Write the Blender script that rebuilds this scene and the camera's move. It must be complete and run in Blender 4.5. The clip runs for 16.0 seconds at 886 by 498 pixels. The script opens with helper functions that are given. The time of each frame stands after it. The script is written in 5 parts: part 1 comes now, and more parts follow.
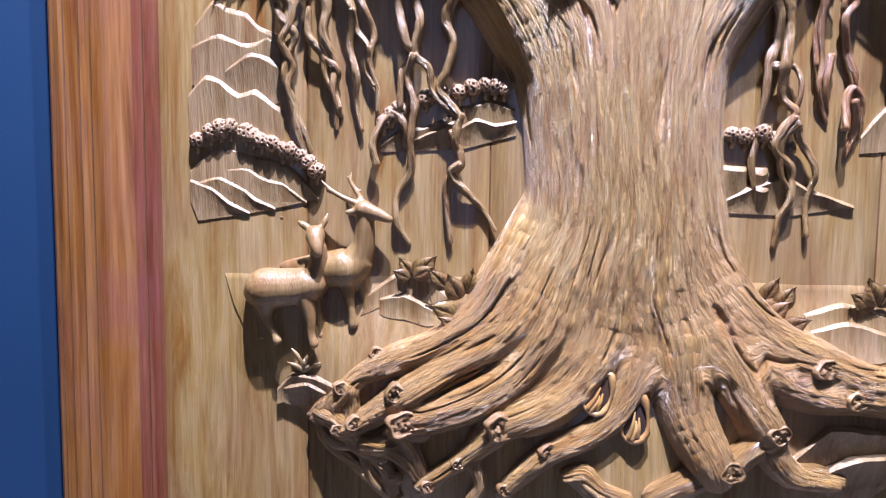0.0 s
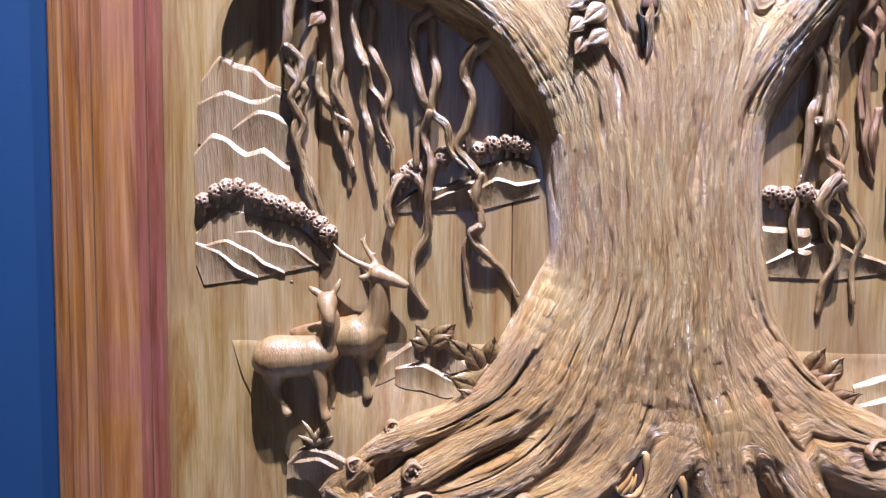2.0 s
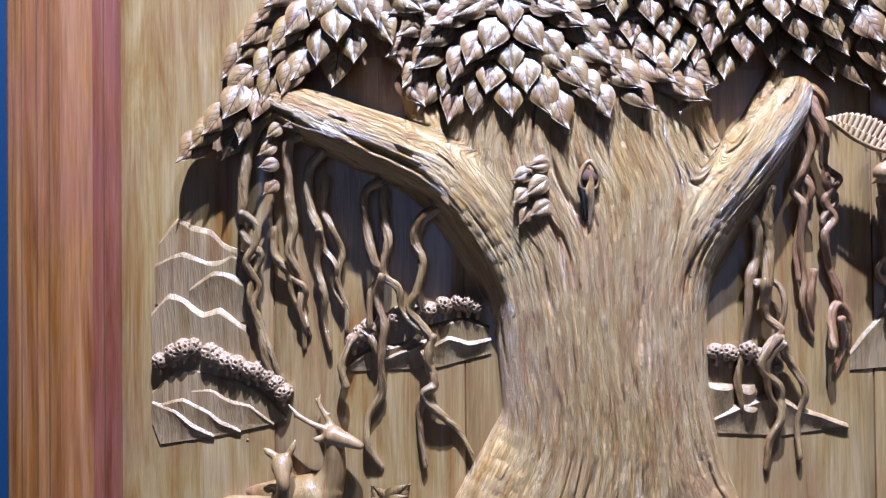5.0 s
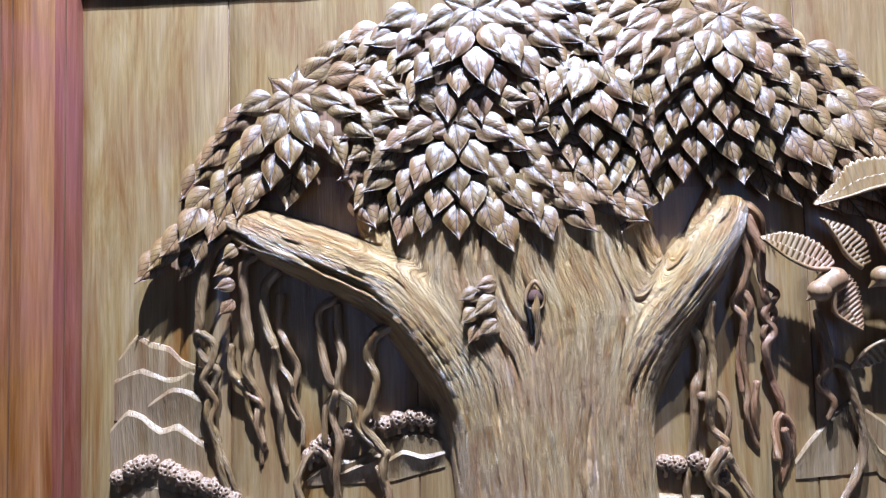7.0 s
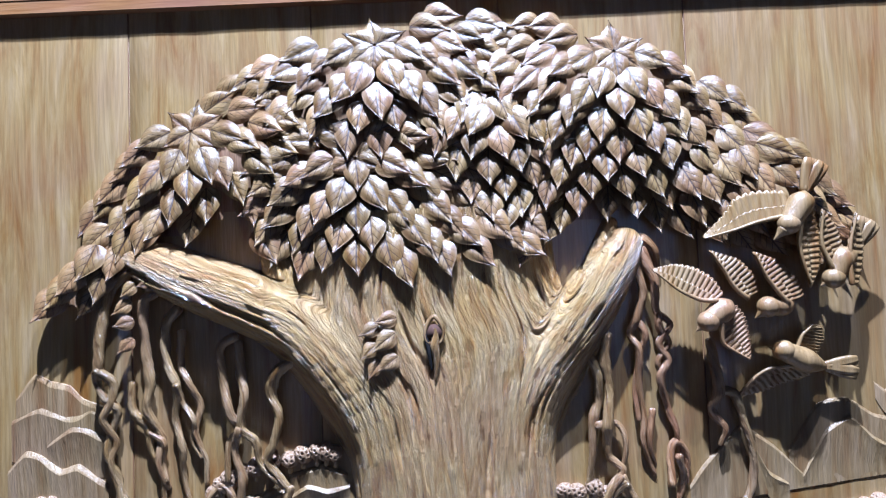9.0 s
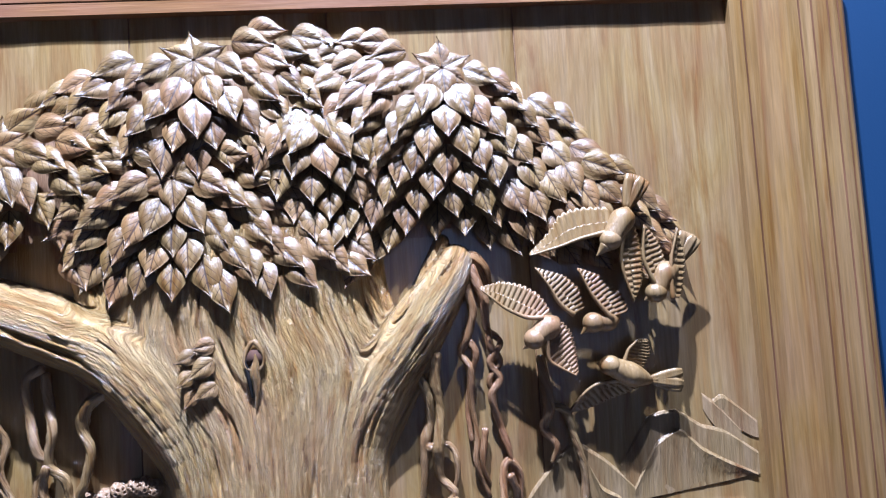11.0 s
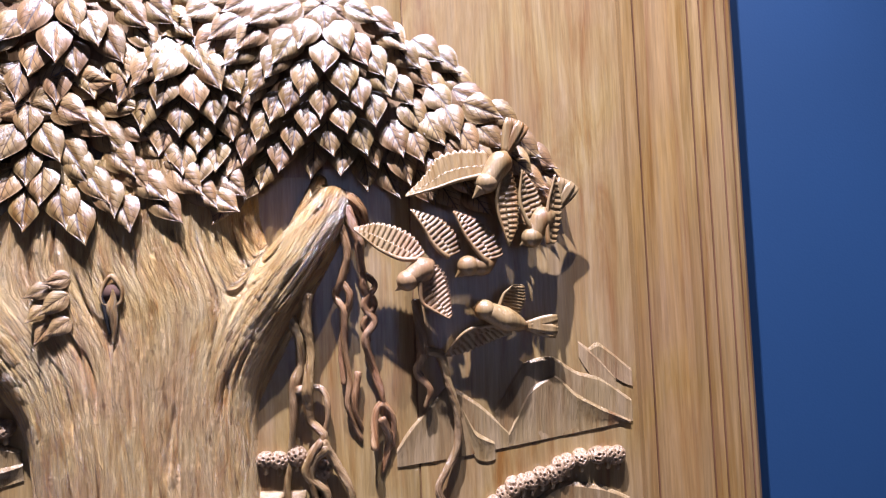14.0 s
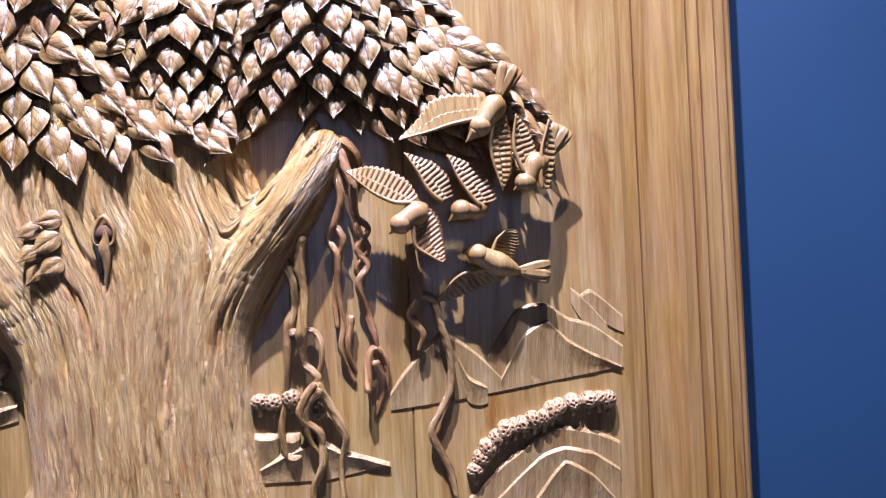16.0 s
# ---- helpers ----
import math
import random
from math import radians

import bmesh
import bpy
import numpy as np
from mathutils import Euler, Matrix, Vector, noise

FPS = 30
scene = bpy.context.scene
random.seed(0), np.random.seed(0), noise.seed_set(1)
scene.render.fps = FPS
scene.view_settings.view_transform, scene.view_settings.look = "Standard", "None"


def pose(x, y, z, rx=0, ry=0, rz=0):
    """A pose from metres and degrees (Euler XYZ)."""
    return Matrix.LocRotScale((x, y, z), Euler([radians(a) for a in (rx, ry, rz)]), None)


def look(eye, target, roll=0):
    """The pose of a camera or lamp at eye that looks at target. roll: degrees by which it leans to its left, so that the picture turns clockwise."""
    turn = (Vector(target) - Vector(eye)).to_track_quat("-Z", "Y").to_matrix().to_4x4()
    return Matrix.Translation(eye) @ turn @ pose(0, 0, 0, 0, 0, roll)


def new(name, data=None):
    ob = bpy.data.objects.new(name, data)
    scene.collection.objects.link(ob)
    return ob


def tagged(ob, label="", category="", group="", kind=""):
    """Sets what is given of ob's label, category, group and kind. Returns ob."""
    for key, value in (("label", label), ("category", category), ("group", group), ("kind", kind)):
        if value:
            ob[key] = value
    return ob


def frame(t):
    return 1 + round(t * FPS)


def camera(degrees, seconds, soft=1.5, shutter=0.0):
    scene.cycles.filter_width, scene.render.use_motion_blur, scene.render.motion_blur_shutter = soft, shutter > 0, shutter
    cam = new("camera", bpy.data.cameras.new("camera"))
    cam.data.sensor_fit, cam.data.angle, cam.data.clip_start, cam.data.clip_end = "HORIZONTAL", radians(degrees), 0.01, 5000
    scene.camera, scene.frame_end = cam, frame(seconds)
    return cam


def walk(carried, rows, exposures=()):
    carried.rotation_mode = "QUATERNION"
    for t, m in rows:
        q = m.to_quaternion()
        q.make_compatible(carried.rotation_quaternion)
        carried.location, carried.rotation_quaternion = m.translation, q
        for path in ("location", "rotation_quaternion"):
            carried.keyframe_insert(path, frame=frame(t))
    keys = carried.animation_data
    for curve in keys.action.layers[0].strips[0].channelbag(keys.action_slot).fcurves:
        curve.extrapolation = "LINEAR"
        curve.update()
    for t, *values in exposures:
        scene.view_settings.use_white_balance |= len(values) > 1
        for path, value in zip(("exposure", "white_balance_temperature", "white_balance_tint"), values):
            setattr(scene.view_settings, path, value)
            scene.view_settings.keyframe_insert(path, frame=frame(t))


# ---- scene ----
cam = camera(68.0, 16.0, soft=1.2)
PATH = [
    (0, (0.388, -0.766, 1.482), (0.259, 1.224, 1.326), 0.7),
    (0.5, (0.387, -0.753, 1.461), (0.233, 1.239, 1.364), 0.8),
    (1, (0.381, -0.738, 1.456), (0.215, 1.254, 1.395), 0.8),
    (1.5, (0.373, -0.726, 1.509), (0.211, 1.263, 1.376), 0.5),
    (2, (0.375, -0.719, 1.535), (0.213, 1.271, 1.423), 0.3),
    (2.5, (0.379, -0.719, 1.552), (0.222, 1.273, 1.484), 0.3),
    (3, (0.382, -0.722, 1.572), (0.24, 1.272, 1.526), 0.2),
    (3.5, (0.392, -0.722, 1.59), (0.26, 1.273, 1.572), 0.0),
    (6, (0.432, -0.735, 1.717), (0.308, 1.261, 1.768), -1.0),
    (6.5, (0.445, -0.74, 1.742), (0.331, 1.256, 1.823), -1.2),
    (7, (0.465, -0.746, 1.754), (0.357, 1.247, 1.869), -1.5),
    (7.5, (0.483, -0.754, 1.759), (0.386, 1.24, 1.892), -1.8),
    (8, (0.495, -0.755, 1.77), (0.421, 1.24, 1.883), -1.9),
    (10.5, (0.641, -0.741, 1.799), (0.745, 1.252, 1.922), -3.4),
    (11, (0.672, -0.739, 1.796), (0.824, 1.251, 1.926), -3.6),
    (11.5, (0.703, -0.735, 1.794), (0.892, 1.252, 1.916), -3.6),
    (12, (0.728, -0.731, 1.789), (0.943, 1.254, 1.894), -3.5),
    (12.5, (0.741, -0.73, 1.786), (0.977, 1.253, 1.891), -3.2),
    (13, (0.751, -0.735, 1.776), (0.996, 1.248, 1.874), -2.9),
    (13.5, (0.749, -0.737, 1.748), (1.025, 1.24, 1.872), -2.9),
    (14, (0.759, -0.734, 1.738), (1.037, 1.244, 1.835), -2.5),
    (14.5, (0.765, -0.732, 1.72), (1.045, 1.246, 1.815), -2.5),
    (15, (0.767, -0.731, 1.713), (1.053, 1.247, 1.79), -2.4),
    (15.5, (0.765, -0.732, 1.71), (1.054, 1.246, 1.763), -2.4),
    (16, (0.757, -0.733, 1.701), (1.054, 1.245, 1.732), -2.4),
]
# seconds, stops, kelvin, tint
EXPOSURES = [(0.0, 0.50, 5700, 15), (3.5, 0.38, 5150, 10), (7.0, 0.08, 4850, 3), (8.0, 0.08, 4800, 3), (10.5, 0.06, 4950, 4), (12.5, 0.10, 5600, 11), (14.0, 0.26, 5900, 14), (16.0, 0.42, 6000, 15)]
walk(cam, [(t, look(eye, target, roll)) for t, eye, target, roll in PATH], EXPOSURES)

# ---- light ----
world = bpy.data.worlds.new("world")
scene.world = world
world.use_nodes = True
world.node_tree.nodes["Background"].inputs[0].default_value = (0.55, 0.68, 1.0, 1)
world.node_tree.nodes["Background"].inputs[1].default_value = 0.02


def spot(name, eye, target, watts, size, degrees, colour):
    data = bpy.data.lights.new(name, "SPOT")
    data.energy, data.shadow_soft_size, data.spot_size, data.spot_blend, data.color = watts, size, radians(degrees), 0.6, colour
    lamp = new(name, data)
    lamp.matrix_world = look(eye, target)
    return lamp


spot("gallery_spot", (0.50, -0.88, 4.20), (0.55, 0.0, 1.50), 1050, 0.022, 60, (0.95, 0.975, 1.21))
spot("gallery_spot", (0.95, -1.0, 4.20), (0.6, 0.0, 1.50), 260, 0.022, 60, (0.95, 0.975, 1.21))
# an added cool fill behind the camera, source unseen, that tints the shadows blue
fill = bpy.data.lights.new("cool_fill", "AREA")
fill.energy, fill.shape, fill.size, fill.size_y, fill.color = 8.5, "RECTANGLE", 2.4, 1.6, (0.50, 0.60, 1.0)
new("cool_fill", fill).matrix_world = look((0.9, -3.9, 2.0), (0.5, 0, 1.6))


# ---- materials ----
def links(mat):
    mat.use_nodes = True
    nt = mat.node_tree
    return nt, nt.nodes, nt.nodes["Principled BSDF"]


def ramp(nodes, stops):
    r = nodes.new("ShaderNodeValToRGB")
    while len(r.color_ramp.elements) < len(stops):
        r.color_ramp.elements.new(0.5)
    for el, (p, c) in zip(r.color_ramp.elements, stops):
        el.position, el.color = p, (*c, 1)
    return r


def wood(name, dark, mid, light, rough=0.36, along="z", grain=1.0, bump=0.25, blotch=0.5, red=(0.33, 0.12, 0.05), red_amount=0.25, vary=0.12, veins=False, bark=0.0, coat=0.75, loose=1.0, stretch=2.0, rich=1.09, coat_rough=0.2, heart=None):
    """Varnished hardwood: long streaks along one axis, broad blotches, pores and fine relief."""
    mat = bpy.data.materials.new(name)
    nt, nodes, bsdf = links(mat)
    lk = nt.links.new
    coord = nodes.new("ShaderNodeTexCoord")
    info = nodes.new("ShaderNodeObjectInfo")
    shift = nodes.new("ShaderNodeVectorMath")
    shift.operation = "MULTIPLY_ADD"
    lk(info.outputs["Random"], shift.inputs[0])
    shift.inputs[1].default_value = (7.0 * loose, 3.0 * loose, 11.0 * loose)
    lk(coord.outputs["UV" if bark else "Object"], shift.inputs[2])

    def tex(scale, detail, roughness=0.55, distortion=0.0):
        m = nodes.new("ShaderNodeMapping")
        m.inputs["Scale"].default_value = scale
        n = nodes.new("ShaderNodeTexNoise")
        n.inputs["Scale"].default_value = 1.0
        n.inputs["Detail"].default_value, n.inputs["Roughness"].default_value, n.inputs["Distortion"].default_value = detail, roughness, distortion
        lk(shift.outputs[0], m.inputs[0])
        lk(m.outputs[0], n.inputs[0])
        return n.outputs["Fac"]

    def axis(across, long):
        if bark:
            return (across, long, 1)
        return (long, across, across) if along == "x" else (across, across, long)

    streak = tex(axis(46 * grain, 11.0 if bark else stretch), 7, 0.68, 0.9)
    fine = tex(axis(420 * grain, 14), 3, 0.6)
    blot = tex(axis(7, 4), 3, 0.55, 1.2)
    pore = tex(axis(900, 60), 2, 0.5)
    # varnish sinks deeper into the soft dark grain, which turns it red-brown
    deep_tone = (dark[0] * 1.10, dark[1] * 0.92, dark[2] * 0.75)
    cr = ramp(nodes, [(0.32, deep_tone), (0.50, mid), (0.70, (light[0], light[1], light[2] * 1.12))])
    lk(streak, cr.inputs[0])

    def mix(kind, fac, a, b):
        m = nodes.new("ShaderNodeMix")
        m.data_type, m.blend_type = "RGBA", kind
        if isinstance(fac, float):
            m.inputs[0].default_value = fac
        else:
            lk(fac, m.inputs[0])
        for k, v in ((6, a), (7, b)):
            if isinstance(v, tuple):
                m.inputs[k].default_value = (*v, 1)
            else:
                lk(v, m.inputs[k])
        return m.outputs[2]

    def span(value, a, b, lo, hi):
        m = nodes.new("ShaderNodeMapRange")
        lk(value, m.inputs[0])
        for k, v in zip((1, 2, 3, 4), (a, b, lo, hi)):
            m.inputs[k].default_value = v
        return m.outputs[0]

    colour = mix("MIX", span(blot, 0.45, 0.75, 0.0, red_amount), cr.outputs[0], red)
    if heart:
        # redder, darker wood tone towards the root, with an uneven edge
        place = nodes.new("ShaderNodeSeparateXYZ")
        lk(coord.outputs["UV"], place.inputs[0])
        wavy = nodes.new("ShaderNodeMath")
        wavy.operation = "MULTIPLY_ADD"
        lk(streak, wavy.inputs[0])
        wavy.inputs[1].default_value = 0.16
        lk(place.outputs[1], wavy.inputs[2])
        colour = mix("MIX", span(wavy.outputs[0], 1.55, 1.43, 0.0, 0.52), colour, heart)
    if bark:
        # narrow dark crack lines drawn in the bark's colour, in a noise of their own
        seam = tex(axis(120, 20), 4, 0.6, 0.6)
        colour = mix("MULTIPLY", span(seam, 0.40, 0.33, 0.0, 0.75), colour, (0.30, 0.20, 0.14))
    if veins:
        # engraved side veins of a leaf, from midrib to edge, drawn dark in the colour
        sep = nodes.new("ShaderNodeSeparateXYZ")
        lk(coord.outputs["Object"], sep.inputs[0])

        def calc(op, a, b):
            m = nodes.new("ShaderNodeMath")
            m.operation = op
            for k, v in ((0, a), (1, b)):
                if isinstance(v, (int, float)):
                    m.inputs[k].default_value = v
                else:
                    lk(v, m.inputs[k])
            return m.outputs[0]

        run = calc("SUBTRACT", sep.outputs[2], calc("MULTIPLY", calc("ABSOLUTE", sep.outputs[0], 0), -1.3))
        line = calc("ABSOLUTE", calc("SINE", calc("MULTIPLY", run, 330), 0), 0)
        groove = span(line, 0.10, 0.26, 1.0, 0.0)
        near = span(calc("ABSOLUTE", sep.outputs[0], 0), 0.006, 0.013, 1.0, 0.0)
        midrib = span(calc("ABSOLUTE", sep.outputs[0], 0), 0.0004, 0.0011, 1.0, 0.0)
        engraved = calc("MAXIMUM", calc("MULTIPLY", groove, near), midrib)
        colour = mix("MULTIPLY", calc("MULTIPLY", engraved, 0.9), colour, (0.15, 0.09, 0.06))
    fine_v = span(fine, 0.3, 0.7, 1.0 - 0.22, 1.12)
    gray = nodes.new("ShaderNodeCombineColor")
    for k in range(3):
        lk(fine_v, gray.inputs[k])
    colour = mix("MULTIPLY", 1.0, colour, gray.outputs[0])
    hsv = nodes.new("ShaderNodeHueSaturation")
    lk(colour, hsv.inputs["Color"])
    lk(span(info.outputs["Random"], 0, 1, 1 - vary, 1 + vary), hsv.inputs["Value"])
    lk(span(blot, 0.3, 0.7, (1.0 + 0.1 * blotch) * rich, (1.0 - 0.15 * blotch) * rich), hsv.inputs["Saturation"])
    lk(hsv.outputs[0], bsdf.inputs["Base Color"])
    lk(span(streak, 0.2, 0.8, rough + 0.10, rough - 0.06), bsdf.inputs["Roughness"])
    bsdf.inputs["Specular IOR Level"].default_value = 0.5
    bsdf.inputs["Coat Weight"].default_value = coat
    bsdf.inputs["Coat Roughness"].default_value = coat_rough
    height = nodes.new("ShaderNodeMath")
    height.operation = "MULTIPLY_ADD"
    lk(pore, height.inputs[0])
    height.inputs[1].default_value = 0.5
    lk(fine, height.inputs[2])
    top = height.outputs[0]
    if bark:
        # coarse chiselled furrows under the fine grain
        cut = tex(axis(230, 30), 7, 0.7, 0.9)
        chip = tex(axis(110, 30), 3, 0.5, 0.4)
        deep = nodes.new("ShaderNodeMath")
        deep.operation = "MULTIPLY_ADD"
        lk(span(cut, 0.35, 0.6, 0.0, 1.0), deep.inputs[0])
        deep.inputs[1].default_value = bark
        lk(top, deep.inputs[2])
        rough_top = nodes.new("ShaderNodeMath")
        rough_top.operation = "MULTIPLY_ADD"
        lk(span(chip, 0.4, 0.65, 0.0, 1.0), rough_top.inputs[0])
        rough_top.inputs[1].default_value = bark * 0.25
        lk(deep.outputs[0], rough_top.inputs[2])
        top = rough_top.outputs[0]
    bp = nodes.new("ShaderNodeBump")
    bp.inputs["Strength"].default_value, bp.inputs["Distance"].default_value = bump, 0.0020 if bark else 0.0012
    lk(top, bp.inputs["Height"])
    lk(bp.outputs[0], bsdf.inputs["Normal"])
    lk(bp.outputs[0], bsdf.inputs["Coat Normal"])
    return mat


def paint(name, colour, rough=0.55, scale=300):
    """Rolled wall paint with a faint stipple and slow changes of tone."""
    mat = bpy.data.materials.new(name)
    nt, nodes, bsdf = links(mat)
    coord = nodes.new("ShaderNodeTexCoord")
    slow, fast = nodes.new("ShaderNodeTexNoise"), nodes.new("ShaderNodeTexNoise")
    slow.inputs["Scale"].default_value, fast.inputs["Scale"].default_value = 2.3, scale
    cr = ramp(nodes, [(0.3, tuple(0.92 * c for c in colour)), (0.7, tuple(1.06 * c for c in colour))])
    bp = nodes.new("ShaderNodeBump")
    bp.inputs["Strength"].default_value, bp.inputs["Distance"].default_value = 0.15, 0.0008
    for n in (slow, fast):
        nt.links.new(coord.outputs["Object"], n.inputs[0])
    nt.links.new(slow.outputs["Fac"], cr.inputs[0])
    nt.links.new(cr.outputs[0], bsdf.inputs["Base Color"])
    nt.links.new(fast.outputs["Fac"], bp.inputs["Height"])
    nt.links.new(bp.outputs[0], bsdf.inputs["Normal"])
    bsdf.inputs["Roughness"].default_value = rough
    return mat


BLUE = paint("blue_wall_paint", (0.0085, 0.0335, 0.085))
PALE = paint("pale_wall_paint", (0.5, 0.52, 0.55))
FLOOR = paint("grey_floor", (0.22, 0.21, 0.2), 0.4, 60)
BOARD = wood("board_wood", (0.18, 0.100, 0.042), (0.30, 0.194, 0.084), (0.40, 0.280, 0.135), 0.36, grain=0.8, vary=0.0, red_amount=0.6, red=(0.24, 0.115, 0.045), bump=0.25, loose=0.0, stretch=4.0)
# left stile, its pinkish, dimmer light put into the wood colour
FRAME_Z = wood("red_lit_frame_wood", (0.12, 0.047, 0.018), (0.225, 0.099, 0.038), (0.295, 0.150, 0.066), 0.36, vary=0.03, red_amount=0.6, red=(0.22, 0.06, 0.038), coat=0.4)
FRAME_RED = wood("purple_red_frame_wood", (0.11, 0.036, 0.022), (0.20, 0.074, 0.046), (0.27, 0.115, 0.072), 0.36, vary=0.03, red_amount=0.6, red=(0.19, 0.05, 0.045), coat=0.4)
# right stile of the same frame, its yellower, brighter light put into the colour
FRAME_Y = wood("golden_lit_frame_wood", (0.14, 0.068, 0.024), (0.235, 0.135, 0.052), (0.315, 0.20, 0.085), 0.36, vary=0.03, red_amount=0.35, red=(0.22, 0.095, 0.032), coat=0.4)
GROOVE = wood("dark_groove_wood", (0.09, 0.042, 0.020), (0.145, 0.070, 0.034), (0.20, 0.10, 0.05), 0.5, vary=0.03)
FRAME_X = wood("frame_wood_level", (0.154, 0.063, 0.028), (0.266, 0.133, 0.059), (0.350, 0.203, 0.098), 0.34, along="x", vary=0.05, red_amount=0.45, red=(0.238, 0.077, 0.049))
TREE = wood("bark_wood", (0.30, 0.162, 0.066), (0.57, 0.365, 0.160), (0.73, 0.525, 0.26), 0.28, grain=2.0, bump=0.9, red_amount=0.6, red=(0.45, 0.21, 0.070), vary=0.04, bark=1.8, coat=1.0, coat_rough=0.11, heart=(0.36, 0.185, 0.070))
CORE = wood("core_wood", (0.14, 0.075, 0.035), (0.25, 0.15, 0.075), (0.36, 0.23, 0.12), 0.45, grain=2.0, bump=0.6, vary=0.04)
LEAF = wood("leaf_wood", (0.105, 0.056, 0.021), (0.215, 0.133, 0.055), (0.33, 0.225, 0.098), 0.42, grain=1.4, bump=0.55, red_amount=0.7, red=(0.26, 0.115, 0.045), vary=0.18, veins=True, coat=0.18)
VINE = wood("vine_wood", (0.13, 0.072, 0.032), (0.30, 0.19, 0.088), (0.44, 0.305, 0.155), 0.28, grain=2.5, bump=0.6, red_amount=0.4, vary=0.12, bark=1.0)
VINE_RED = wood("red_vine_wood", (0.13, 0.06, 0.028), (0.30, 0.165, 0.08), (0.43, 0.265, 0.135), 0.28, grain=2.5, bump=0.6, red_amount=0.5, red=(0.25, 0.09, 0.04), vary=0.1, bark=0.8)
VINE_FLAT = wood("cut_end_wood", (0.13, 0.07, 0.03), (0.30, 0.185, 0.09), (0.42, 0.28, 0.15), 0.34, grain=2.0, bump=0.8, red_amount=0.4, vary=0.1, coat=0.4)
RELIEF = wood("relief_wood", (0.15, 0.09, 0.042), (0.28, 0.186, 0.09), (0.38, 0.265, 0.135), 0.44, bump=0.9, red_amount=0.2, vary=0.08, coat=0.3)
# near-black for holes that aren't cut in; their shade is put into the colour
HOLLOW_SHADE = wood("hollow_shade_wood", (0.006, 0.003, 0.002), (0.012, 0.007, 0.004), (0.022, 0.012, 0.007), 0.85, bump=0.6, coat=0.0)
BUSH = wood("drilled_wood", (0.18, 0.10, 0.055), (0.32, 0.21, 0.12), (0.42, 0.30, 0.18), 0.36, grain=1.5, bump=0.4, red_amount=0.3, vary=0.08, coat=0.3)
FIGURE = wood("figure_wood", (0.17, 0.098, 0.044), (0.25, 0.160, 0.074), (0.34, 0.225, 0.108), 0.45, grain=0.7, bump=0.6, red_amount=0.4, vary=0.06, coat=0.3)


# ---- making ----
def mesh_from(name, verts, faces, mat, smooth=True, uv=None):
    me = bpy.data.meshes.new(name)
    me.from_pydata([tuple(v) for v in verts], [], faces)
    me.polygons.foreach_set("use_smooth", [smooth] * len(me.polygons))
    me.materials.append(mat)
    if uv:
        layer = me.uv_layers.new(name="along")
        layer.data.foreach_set("uv", [c for face in uv for pair in face for c in pair])
    me.update()
    return me


def part(name, verts, faces, mat, parent=None, label="", smooth=True, uv=None):
    ob = new(name, mesh_from(name, verts, faces, mat, smooth, uv))
    ob.parent = parent
    if label:
        tagged(ob, label)
    return ob


def thing(name, label, category, group="", kind=""):
    return tagged(new(name), label, category, group, kind)


def box(x0, x1, y0, y1, z0, z1):
    v = [(x, y, z) for x in (x0, x1) for y in (y0, y1) for z in (z0, z1)]
    return v, [(0, 1, 3, 2), (4, 6, 7, 5), (0, 4, 5, 1), (2, 3, 7, 6), (0, 2, 6, 4), (1, 5, 7, 3)]


def merge(*pieces):
    verts, faces = [], []
    for v, f in pieces:
        n = len(verts)
        verts += list(v)
        faces += [tuple(i + n for i in face) for face in f]
    return verts, faces


def smooth_line(points, steps):
    """Catmull-Rom through points of any length (tuples)."""
    p = [np.array(q, float) for q in points]
    p = [2 * p[0] - p[1]] + p + [2 * p[-1] - p[-2]]
    out = []
    for i in range(1, len(p) - 2):
        for k in range(steps):
            t = k / steps
            a, b, c, d = p[i - 1 : i + 3]
            out.append(0.5 * (2 * b + (c - a) * t + (2 * a - 5 * b + 4 * c - d) * t * t + (3 * b - a - 3 * c + d) * t**3))
    out.append(p[-2])
    return out


